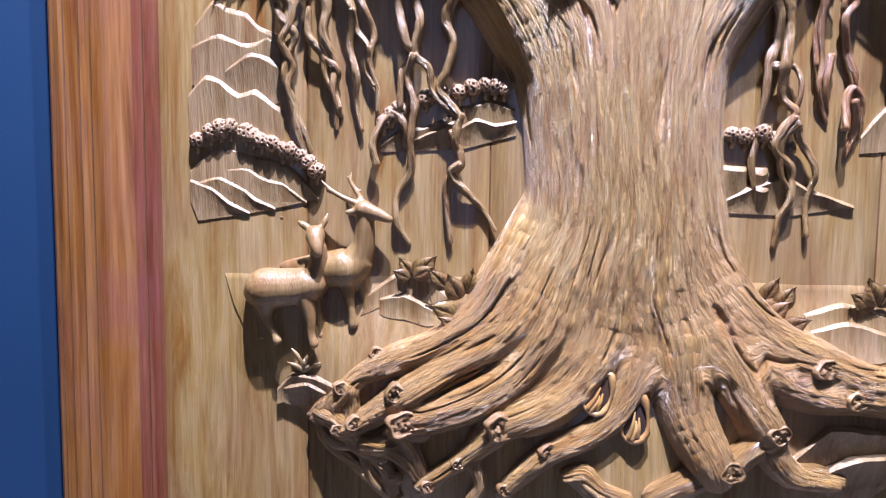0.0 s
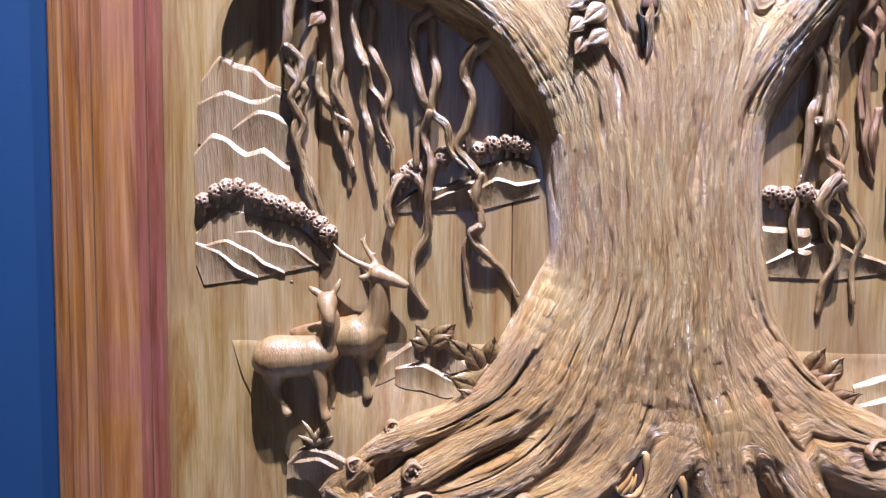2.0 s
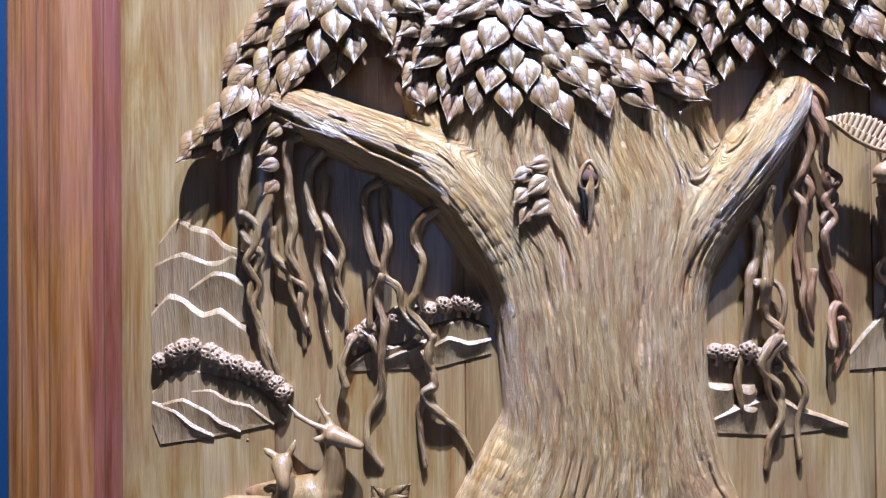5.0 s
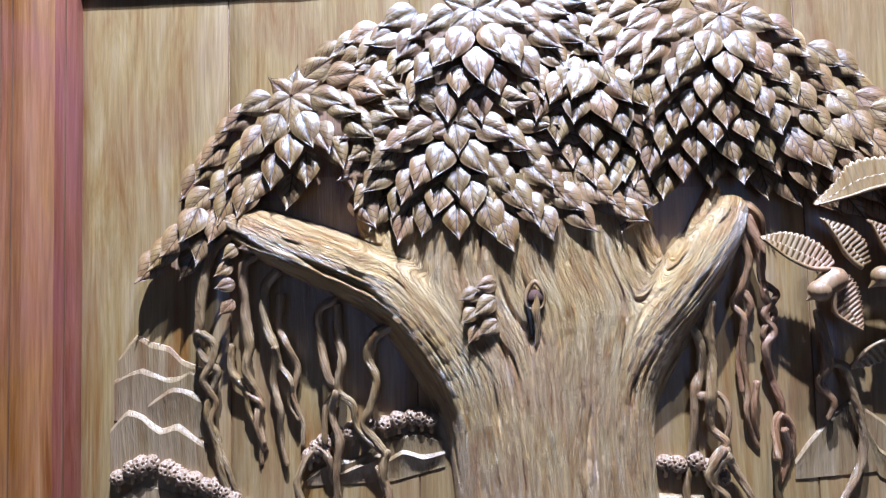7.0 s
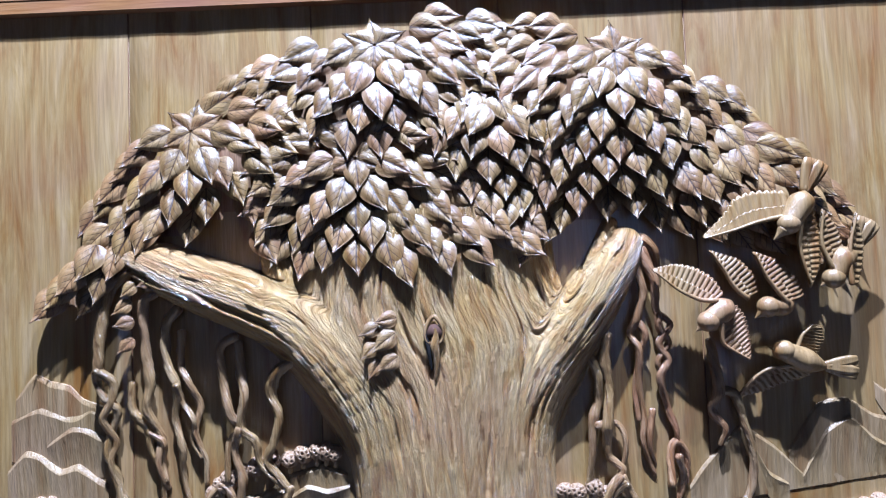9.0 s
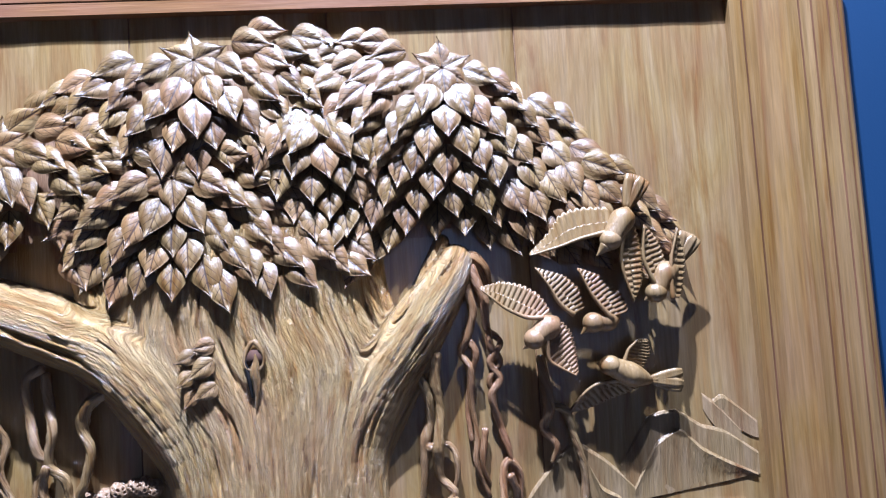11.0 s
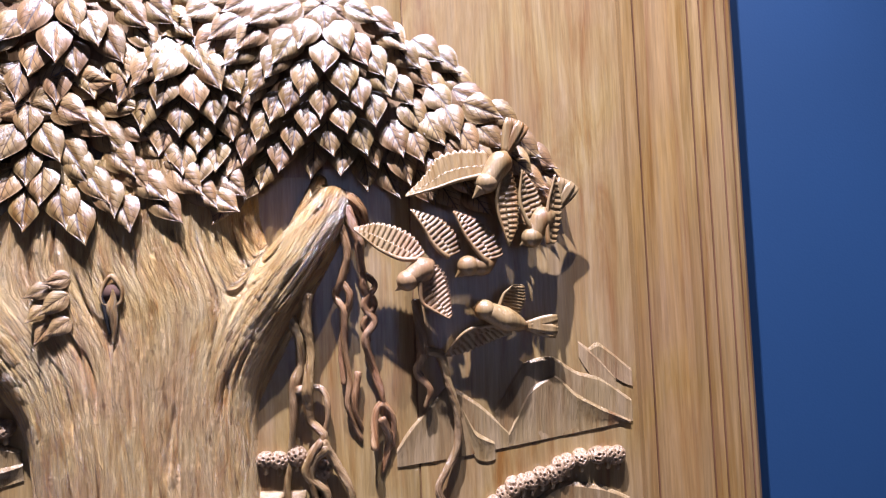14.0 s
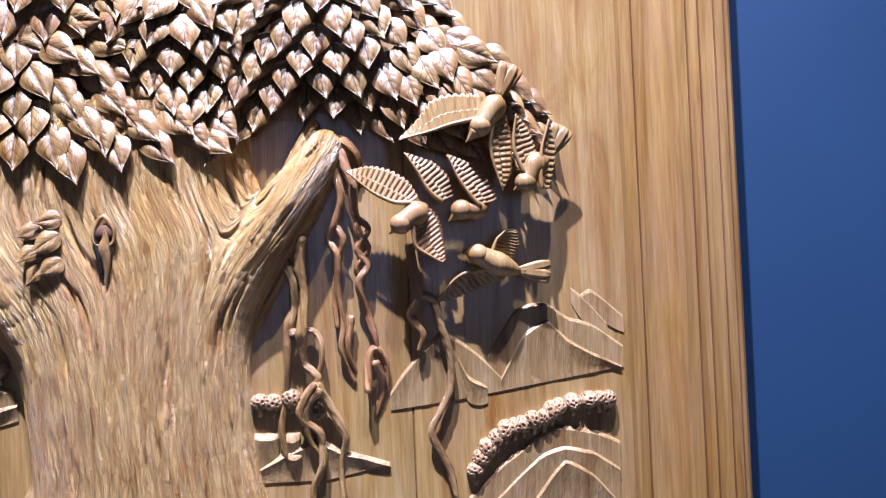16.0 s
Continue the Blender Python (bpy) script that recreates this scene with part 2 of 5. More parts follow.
def tube(line, sides=12, furrow=0.0, furrows=9, seed=0.0, flat=1.0, twist=0.0, lump=0.0, round_end=True, uv=None):
    """A round bar along rows of (x, z, height above the board, radius); furrow: depth of the grooves along it, in radii."""
    n = len(line)
    pos = [Vector((q[0], -q[2], q[1])) for q in line]
    rad = [q[3] for q in line]
    if round_end:
        tip = (pos[-1] - pos[-2]).normalized()
        pos += [pos[-1] + tip * rad[-1] * 0.45, pos[-1] + tip * rad[-1] * 0.62]
        rad += [rad[-1] * 0.75, rad[-1] * 0.2]
        first = (pos[0] - pos[1]).normalized()
        pos = [pos[0] + first * rad[0] * 0.62, pos[0] + first * rad[0] * 0.45] + pos
        rad = [rad[0] * 0.2, rad[0] * 0.75] + rad
        n += 4
    verts, faces, runs = [], [], []
    run = 0.0
    for i in range(n):
        t = (pos[min(i + 1, n - 1)] - pos[max(i - 1, 0)]).normalized()
        out = Vector((0, -1, 0))
        side = t.cross(out)
        side = side.normalized() if side.length > 1e-4 else Vector((1, 0, 0))
        up = side.cross(t).normalized()
        if i:
            run += (pos[i] - pos[i - 1]).length
        runs.append(run)
        for k in range(sides):
            a = 2 * math.pi * k / sides + twist * run
            r = rad[i]
            if furrow:
                g = noise.noise(Vector((math.cos(a) * furrows * 0.5 + seed, math.sin(a) * furrows * 0.5, run * 9 + seed)))
                g2 = noise.noise(Vector((math.cos(a) * furrows * 1.1, math.sin(a) * furrows * 1.1 + seed, run * 16)))
                r *= 1 + furrow * (1.2 * g - 0.9 * max(0.0, 0.35 - abs(g2)) + 0.25)
            if lump:
                r *= 1 + lump * noise.noise(Vector((math.cos(a) + seed, math.sin(a), run * 55 + seed * 3)))
            verts.append(pos[i] + side * math.cos(a) * r + up * math.sin(a) * r * flat)
    for i in range(n - 1):
        for k in range(sides):
            a, b = i * sides + k, i * sides + (k + 1) % sides
            faces.append((a, b, b + sides, a + sides))
            if uv is not None:
                c0, c1 = (2 * math.pi * rad[n // 2] * (k + d) / sides + seed for d in (0, 1))
                uv.append(((c0, runs[i]), (c1, runs[i]), (c1, runs[i + 1]), (c0, runs[i + 1])))
    if uv is not None:
        uv += [((seed, runs[0]),) * sides, ((seed, runs[-1]),) * sides]
    faces += [tuple(range(sides - 1, -1, -1)), tuple((n - 1) * sides + k for k in range(sides))]
    return verts, faces


def lerp_table(table, v):
    ks = sorted(table)
    return float(np.interp(v, ks, [table[k] for k in ks]))


# ---- the room ----
def slab(name, mat, *sizes):
    return tagged(part(name, *box(*sizes), mat, smooth=False), kind="structure")


tagged(slab("wall_north", BLUE, -2.5, 3.6, 0.03, 0.18, 0, 4.4), "deep blue painted showroom wall behind the carving", "wall")
tagged(slab("wall_south", PALE, -2.5, 3.6, -4.3, -4.15, 0, 4.4), "plain pale painted wall", "wall")
tagged(slab("wall_west", PALE, -2.65, -2.5, -4.3, 0.18, 0, 4.4), "plain pale painted wall", "wall")
tagged(slab("wall_east", PALE, 3.6, 3.75, -4.3, 0.18, 0, 4.4), "plain pale painted wall", "wall")
tagged(slab("floor", FLOOR, -2.65, 3.75, -4.3, 0.18, -0.1, 0), "plain grey floor", "floor")
tagged(slab("ceiling", PALE, -2.65, 3.75, -4.3, 0.18, 4.4, 4.5), "plain pale ceiling", "ceiling")

# ---- the frame ----
X0, X1, Z0, Z1 = 0.0, 1.083, 0.93, 2.123
FACE = [(0.0, 0.012), (0.016, 0.0125), (0.028, 0.013), (0.034, 0.0150), (0.042, 0.020), (0.050, 0.0255), (0.058, 0.028), (0.078, 0.0285), (0.084, 0.0300), (0.110, 0.0310), (0.122, 0.0290), (0.126, 0.0260)]
GROOVES = (0.0145, 0.0717, 0.0855, 0.1040, 0.1165)
PROFILE = [(0.0, -0.030)]
for d in sorted([a for a, _ in FACE] + [g + o for g in GROOVES for o in (-0.0011, -0.0002, 0.0002, 0.0011)]):
    top = float(np.interp(d, [a for a, _ in FACE], [b for _, b in FACE]))
    PROFILE.append((d, top - (0.0034 if any(abs(d - g) < 0.0004 for g in GROOVES) else 0.0)))
PROFILE = [(d, -h) for d, h in PROFILE + [(0.126, -0.030)]]


def frame_member(name, parent, corner_a, corner_b, inward, mat, wide=1.0, inner=None):
    """A moulding between two mitred inner corners; inward points from the moulding to the opening."""
    ax, az = corner_a
    bx, bz = corner_b
    along = Vector((bx - ax, 0, bz - az)).normalized()
    verts, faces = [], []
    steps = 24
    for k in range(steps + 1):
        for d, y in PROFILE:
            p = Vector((ax, y, az)).lerp(Vector((bx, y, bz)), k / steps)
            p -= Vector((inward[0], 0, inward[1])) * d * wide
            p += along * d * (2 * k / steps - 1)
            wob = 0.00025 * noise.noise(p * 9)
            verts.append(p + Vector((0, wob, 0)))
    m = len(PROFILE)
    for k in range(steps):
        for j in range(m - 1):
            a = k * m + j
            faces.append((a, a + 1, a + m + 1, a + m))
    ob = part(name, verts, faces, mat, parent, smooth=False)
    # the narrow grooves get a darker wood than the rest of the moulding
    ob.data.materials.append(GROOVE)
    if inner:
        ob.data.materials.append(inner)
    for poly in ob.data.polygons:
        j = poly.index % (m - 1)
        mid = (PROFILE[j][0] + PROFILE[j + 1][0]) / 2
        if any(abs(mid - g) < 0.0009 for g in GROOVES) or (mid < 0.0001 and j):
            poly.material_index = 1
        elif inner and mid < 0.031:
            poly.material_index = 2
    return ob


frame_thing = thing("picture_frame", "wide reddish-brown moulded hardwood frame hung on the blue wall", "picture frame")
frame_member("frame_stile", frame_thing, (X0, Z0), (X0, Z1), (1, 0), FRAME_Z, 0.935, FRAME_RED)
frame_member("frame_stile", frame_thing, (X1, Z0), (X1, Z1), (-1, 0), FRAME_Y, 1.042)
frame_member("frame_rail", frame_thing, (X0, Z1), (X1, Z1), (0, -1), FRAME_X)
frame_member("frame_rail", frame_thing, (X0, Z0), (X1, Z0), (0, 1), FRAME_X)

# ---- the board ----
board = thing("carved_board", "golden-brown hardwood board of glued vertical planks within the frame", "wood panel")
CUTS = (X0 - 0.004, 0.1775, 0.392, 0.611, 0.826, X1 + 0.004)
for a, b in zip(CUTS, CUTS[1:]):
    gap = 0.0003
    cols = 10
    verts, faces = [], []
    for k in range(cols + 1):
        x = a + gap + (b - a - 2 * gap) * (0.0 if k == 0 else 1.0 if k == cols else 0.003 + 0.994 * (k - 1) / (cols - 2))
        for j in range(41):
            z = Z0 - 0.004 + (Z1 - Z0 + 0.008) * j / 40
            dip = 0.0010 if k in (0, cols) else 0.0
            verts.append((x, 0.0 + dip + 0.0006 * noise.noise(Vector((x * 22, 0, z * 7))), z))
    for k in range(cols):
        for j in range(40):
            q = k * 41 + j
            faces.append((q, q + 41, q + 42, q + 1))
    n = len(verts)
    back, back_f = box(a, b, 0.002, 0.024, Z0 - 0.004, Z1 + 0.004)
    plank = part("plank", *merge((verts, faces), (back, back_f)), BOARD, board)
    # the dark glue line along both edges
    plank.data.materials.append(GROOVE)
    for poly in list(plank.data.polygons)[:40] + list(plank.data.polygons)[40 * (cols - 1):40 * cols]:
        poly.material_index = 1
part("nail_hole", *tube([(0.146, 1.4565, -0.001, 0.0016), (0.146, 1.4560, 0.0006, 0.0016)], 10, round_end=False), bpy.data.materials.get("core_wood"), board)

# ---- the carved tree ----
tree = thing("carved_tree", "carved banyan tree in varnished golden wood with leafy crown and roots", "carving")
EDGE_LEFT = {1.87: 0.36, 1.80: 0.345, 1.76: 0.335, 1.72: 0.356, 1.70: 0.378, 1.664: 0.405, 1.62: 0.418, 1.578: 0.425, 1.536: 0.430, 1.487: 0.433, 1.45: 0.429, 1.42: 0.408, 1.39: 0.386, 1.35: 0.362, 1.30: 0.356, 1.26: 0.375, 1.20: 0.43}
EDGE_RIGHT = {1.87: 0.66, 1.80: 0.663, 1.776: 0.672, 1.733: 0.698, 1.70: 0.682, 1.65: 0.660, 1.597: 0.653, 1.537: 0.653, 1.489: 0.658, 1.441: 0.667, 1.39: 0.688, 1.335: 0.715, 1.30: 0.722, 1.26: 0.705, 1.20: 0.66}
THICK = {1.87: 0.036, 1.75: 0.040, 1.62: 0.043, 1.50: 0.046, 1.40: 0.050, 1.34: 0.048, 1.28: 0.036, 1.23: 0.016, 1.19: 0.0}


# left rim of the round ground, by height
ARC = {1.393: 0.075, 1.35: 0.088, 1.30: 0.111, 1.252: 0.145, 1.204: 0.192, 1.161: 0.233, 1.125: 0.28, 1.08: 0.36, 1.05: 0.46, 1.04: 0.5415}


def mound_height(x, z):
    """The ground swells out of the board: low along its round rim, full within."""
    down = max(0.0, 1.395 - z)
    rim = lerp_table(ARC, z)
    within = max(0.0, min(x - rim, 1.083 - rim - x))
    return 0.10 * down**1.6 + 0.044 * (1 - math.exp(-within / 0.17)) * (1 - math.exp(-((down / 0.10) ** 1.7)))


GROWTH = [  # axis points (x, z, height, radius) of what grows out of the trunk
    [(0.485, 1.520, -0.045, 0.0450), (0.455, 1.620, -0.022, 0.0460), (0.413, 1.700, -0.006, 0.0460), (0.370, 1.748, 0.006, 0.0400), (0.325, 1.775, 0.015, 0.0350), (0.272, 1.797, 0.018, 0.0310), (0.225, 1.818, 0.018, 0.0270), (0.190, 1.834, 0.016, 0.0180)],
    [(0.598, 1.540, -0.045, 0.0420), (0.626, 1.640, -0.022, 0.0440), (0.655, 1.700, -0.006, 0.0410), (0.680, 1.738, 0.006, 0.0360), (0.707, 1.775, 0.016, 0.0290), (0.730, 1.808, 0.018, 0.0230), (0.741, 1.828, 0.016, 0.0180)],
    [(0.400, 1.700, -0.010, 0.0300), (0.368, 1.770, 0.004, 0.0260), (0.346, 1.830, 0.004, 0.0190), (0.336, 1.880, 0.002, 0.0160)],
    [(0.690, 1.760, 0.004, 0.0180), (0.712, 1.812, 0.008, 0.0130), (0.727, 1.852, 0.006, 0.0080)],
    [(0.480, 1.571, -0.034, 0.0163), (0.448, 1.476, -0.010, 0.0231), (0.414, 1.401, 0.012, 0.0258), (0.384, 1.349, 0.013, 0.0218), (0.339, 1.316, 0.014, 0.0187)],
    [(0.498, 1.535, -0.034, 0.0188), (0.473, 1.440, -0.008, 0.0266), (0.440, 1.365, 0.018, 0.0297), (0.397, 1.319, 0.019, 0.0251), (0.347, 1.286, 0.020, 0.0217)],
    [(0.509, 1.517, -0.034, 0.0179), (0.490, 1.422, -0.007, 0.0254), (0.464, 1.347, 0.021, 0.0284), (0.428, 1.289, 0.022, 0.0248), (0.385, 1.256, 0.023, 0.0221)],
    [(0.531, 1.499, -0.034, 0.0172), (0.521, 1.404, -0.007, 0.0243), (0.501, 1.329, 0.021, 0.0272), (0.460, 1.265, 0.022, 0.0214), (0.417, 1.231, 0.024, 0.0171)],
    [(0.540, 1.495, -0.034, 0.0179), (0.537, 1.400, -0.007, 0.0254), (0.525, 1.325, 0.024, 0.0284), (0.496, 1.274, 0.026, 0.0230), (0.454, 1.241, 0.027, 0.0191)],
    [(0.558, 1.477, -0.034, 0.0172), (0.564, 1.382, -0.007, 0.0243), (0.563, 1.307, 0.024, 0.0272), (0.546, 1.262, 0.025, 0.0212), (0.510, 1.223, 0.025, 0.0167)],
    [(0.572, 1.487, -0.034, 0.0306), (0.588, 1.392, -0.010, 0.0433), (0.603, 1.317, 0.009, 0.0484), (0.611, 1.253, 0.013, 0.0364), (0.635, 1.202, 0.016, 0.0274)],
    [(0.595, 1.490, -0.034, 0.0204), (0.624, 1.395, -0.008, 0.0289), (0.655, 1.320, 0.017, 0.0323), (0.681, 1.258, 0.019, 0.0251), (0.702, 1.214, 0.020, 0.0197)],
    [(0.593, 1.539, -0.034, 0.0212), (0.623, 1.444, -0.009, 0.0301), (0.660, 1.369, 0.014, 0.0336), (0.704, 1.326, 0.016, 0.0276), (0.753, 1.306, 0.017, 0.0232)],
    [(0.588, 1.502, -0.034, 0.0188), (0.616, 1.407, -0.008, 0.0266), (0.654, 1.332, 0.018, 0.0297), (0.704, 1.290, 0.019, 0.0242), (0.753, 1.270, 0.020, 0.0201)],
    [(0.582, 1.503, -0.034, 0.0196), (0.605, 1.408, -0.007, 0.0277), (0.634, 1.333, 0.021, 0.0310), (0.667, 1.278, 0.022, 0.0251), (0.692, 1.244, 0.024, 0.0207)],
]


# the great roots run on from the feet of the trunk: number in GROWTH, way over the ground, radius at the start and the end
MAIN_ROOTS = [
    (4, [(0.414, 1.401), (0.384, 1.349), (0.339, 1.316), (0.288, 1.294), (0.249, 1.275), (0.23, 1.258)], 0.0272, 0.0116),
    (5, [(0.44, 1.365), (0.397, 1.319), (0.347, 1.286), (0.302, 1.258), (0.257, 1.227), (0.224, 1.21)], 0.0313, 0.0136),
    (6, [(0.464, 1.347), (0.428, 1.289), (0.385, 1.256), (0.335, 1.235), (0.3, 1.227)], 0.0299, 0.0184),
    (7, [(0.501, 1.329), (0.46, 1.265), (0.417, 1.231), (0.374, 1.191), (0.32, 1.148)], 0.0286, 0.0102),
    (8, [(0.525, 1.325), (0.496, 1.274), (0.454, 1.241), (0.408, 1.228)], 0.0299, 0.0163),
    (9, [(0.563, 1.307), (0.546, 1.262), (0.51, 1.223), (0.461, 1.198), (0.412, 1.15)], 0.0286, 0.0095),
    (10, [(0.603, 1.317), (0.611, 1.253), (0.635, 1.202), (0.645, 1.183)], 0.051, 0.0204),
    (11, [(0.655, 1.32), (0.681, 1.258), (0.702, 1.214), (0.727, 1.183), (0.775, 1.171)], 0.034, 0.0109),
    (12, [(0.66, 1.369), (0.704, 1.326), (0.753, 1.306), (0.795, 1.288), (0.837, 1.28)], 0.0354, 0.0163),
    (13, [(0.654, 1.332), (0.704, 1.29), (0.753, 1.27), (0.8, 1.265), (0.853, 1.254)], 0.0313, 0.0136),
    (14, [(0.634, 1.333), (0.667, 1.278), (0.692, 1.244), (0.706, 1.228)], 0.0326, 0.0177),
]
for number, way, r0, r1 in MAIN_ROOTS:
    rows = GROWTH[number][:3]
    for i, (x, z) in enumerate(way[1:], 1):
        q = i / (len(way) - 1)
        r = (r0 + (r1 - r0) * q**0.7) * (1 + 0.10 * math.sin(5.0 * i + 40 * x))
        low = mound_height(x, z) + 0.35 * r
        rows = rows + [(x, z, low + (rows[2][2] - low) * max(0.0, 1 - 1.6 * q), r)]
    GROWTH[number] = rows


def limb_fields():
    """Straight pieces of every limb as arrays, for the distance of many places at once."""
    out = []
    for rows in GROWTH:
        line = np.array(smooth_line(rows, 5))
        run = np.concatenate([[0], np.cumsum(np.hypot(*np.diff(line[:, :2], axis=0).T))])
        out.append((line, run))
    return out


NX, NZ = 690, 700
gx, gz = np.linspace(0.155, 0.87, NX), np.linspace(1.10, 1.875, NZ)
GX, GZ = np.meshgrid(gx, gz)


def table(t):
    """A softened profile over the height, for the whole grid."""
    fine = np.linspace(gz[0] - 0.05, gz[-1] + 0.05, 801)
    values = np.interp(fine, sorted(t), [t[k] for k in sorted(t)])
    bell = np.exp(-np.linspace(-2, 2, 81) ** 2)
    soft_values = np.convolve(np.pad(values, 40, mode="edge"), bell / bell.sum(), mode="valid")
    return np.interp(GZ, fine, soft_values)


left, right, thick = table(EDGE_LEFT), table(EDGE_RIGHT), table(THICK)
U = np.clip((GX - left) / (right - left), -0.5, 1.5)
C = np.abs(2 * U - 1)
heights = [np.where(C < 1, thick * np.maximum(0, 1 - C**2.2) ** 0.6, -0.06 * (C - 1) / 0.05 * 0.4)]
across, along = [(U - 0.5) * 0.26], [GZ]
# how far the grain of each branch is shifted to join that of the trunk
GRAIN_SHIFT = (-0.10, 0.098, -0.115, 0.105)
for number, (line, run) in enumerate(limb_fields()):
    jx, jz = GROWTH[number][1][:2]
    joint = (float(np.clip(U[np.abs(gz - jz).argmin(), np.abs(gx - jx).argmin()], 0, 1)) - 0.5) * 0.26
    best = np.full(GX.shape, 9.0)
    bh, bc, bv = np.full(GX.shape, -1.0), np.zeros(GX.shape), np.zeros(GX.shape)
    for (x0, z0, h0, r0), (x1, z1, h1, r1), s0, s1 in zip(line, line[1:], run, run[1:]):
        dx, dz = x1 - x0, z1 - z0
        t = np.clip(((GX - x0) * dx + (GZ - z0) * dz) / (dx * dx + dz * dz), 0, 1)
        side = ((GX - x0 - t * dx) * dz - (GZ - z0 - t * dz) * dx) / math.hypot(dx, dz)
        dist = np.hypot(GX - x0 - t * dx, GZ - z0 - t * dz)
        r = r0 + (r1 - r0) * t
        h = np.where(dist < r, h0 + (h1 - h0) * t + 0.95 * np.sqrt(np.maximum(r * r - dist * dist, 0)), h0 - 5 * (dist - r))
        take = h > bh
        bh, bc, bv = np.where(take, h, bh), np.where(take, side, bc), np.where(take, s0 + (s1 - s0) * t, bv)
    up = 1.0 if line[-1][1] > line[0][1] else -1.0
    heights.append(bh)
    across.append((GRAIN_SHIFT[number] if number < 4 else joint) + up * bc)
    along.append(line[0][1] + up * bv)
H = np.stack(heights)
W = np.exp((H - H.max(0)) / 0.008)
surface = H.max(0) + 0.0045 * (np.log(np.exp((H - H.max(0)) / 0.0045).sum(0)))
share = W / W.sum(0)
flow_u, flow_v = (share * np.stack(across)).sum(0), (share * np.stack(along)).sum(0)


def bark_depth(u, v, z):
    """Depth of the carved bark: long furrows that follow the flow of the wood, splits, chips and pits."""
    w = u * 118 + 0.45 * noise.noise(Vector((u * 26, v * 9, 1))) + 0.2 * noise.noise(Vector((u * 60, v * 24, 5)))
    big = noise.noise(Vector((w * 0.32, v * 2.2, 3.1)))
    mid = noise.noise(Vector((w * 0.95, v * 6.0, 7.7)))
    cut = noise.noise(Vector((w * 0.55, v * 3.8, 13.0)))
    split = noise.noise(Vector((w * 0.5, v * 13.0, 17.0)))
    small = noise.noise(Vector((w * 2.0, v * 15.0, 21.0)))
    pit = noise.noise(Vector((w * 1.4, v * 26.0, 33.0)))
    grit = noise.noise(Vector((w * 3.0, v * 60.0, 41.0)))
    calm = max(0.0, 1 - abs(z - 1.52) / 0.12)
    # the foot of the tree is cut rougher than its top
    low = max(0.0, min(1.0, (1.56 - z) / 0.14))
    chip = noise.noise(Vector((w * 1.1, v * 48.0, 57.0)))
    d = (1 - 0.55 * calm) * (0.0030 * big + 0.0014 * mid) + 0.0010 * small + 0.0007 * grit + low * (0.0010 * chip + 0.0005 * noise.noise(Vector((w * 2.4, v * 110.0, 63.0))) + 0.0022 * max(0.0, chip - 0.3))
    d -= (0.0058 - 0.0015 * calm) * max(0.0, 1 - abs(cut) / 0.10) * max(0.0, min(1.0, -0.1 - 0.35 * calm + 3.4 * split))
    d += 0.0018 * max(0.0, pit - 0.36) / 0.3
    return d


verts, faces, trunk_uv, ids = [], [], [], {}
for j in range(NZ):
    for k in range(NX):
        h = surface[j, k]
        if h > -0.012:
            ids[j, k] = len(verts)
            fade = min(1.0, max(0.15, h / 0.016))
            h += fade * bark_depth(flow_u[j, k], flow_v[j, k], gz[j])
            verts.append((gx[k], -max(h, -0.004), gz[j]))
for (j, k), a in ids.items():
    q = [ids.get((j + dj, k + dk)) for dj, dk in ((0, 0), (0, 1), (1, 1), (1, 0))]
    if None not in q and max(-verts[c][1] for c in q) > -0.0035:
        faces.append(tuple(q))
        trunk_uv.append(tuple((flow_u[j + dj, k + dk], flow_v[j + dj, k + dk]) for dj, dk in ((0, 0), (0, 1), (1, 1), (1, 0))))
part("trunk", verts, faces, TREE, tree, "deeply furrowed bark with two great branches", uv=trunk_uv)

SEED = [0.0]


def bark_top(x, z):
    """Height of the trunk's face, dying away inside the crown above it."""
    if not gx[0] < x < gx[-1]:
        return 0.0
    j, k = np.abs(gz - min(z, 1.868)).argmin(), np.abs(gx - x).argmin()
    return max(0.0, float(surface[j, k])) * max(0.0, 1 - max(0.0, z - 1.868) / 0.09)


def limb(name, rows, furrow=0.10, sides=40, furrows=9, steps=14, label="", mat=TREE, flat=0.9, lump=0.0):
    SEED[0] += 3.7
    line = smooth_line(rows, steps)
    uv = []
    return part(name, *tube(line, sides, furrow, furrows, SEED[0], flat, lump=lump, uv=uv), mat, tree, label, uv=uv)




def root(points, r0, r1):
    """A lesser root that creeps over the ground."""
    n = len(points)
    rows = []
    for i, (x, z) in enumerate(points):
        q = i / (n - 1)
        r = (r0 + (r1 - r0) * q**0.8) * (1 + 0.12 * math.sin(7.0 * i + 90 * x))
        rows.append((x, z, max(mound_height(x, z), 0.6 * bark_top(x, z)) + 0.35 * r, r))
    limb("root", rows, 0.24, 36, 8, 14, lump=0.16)


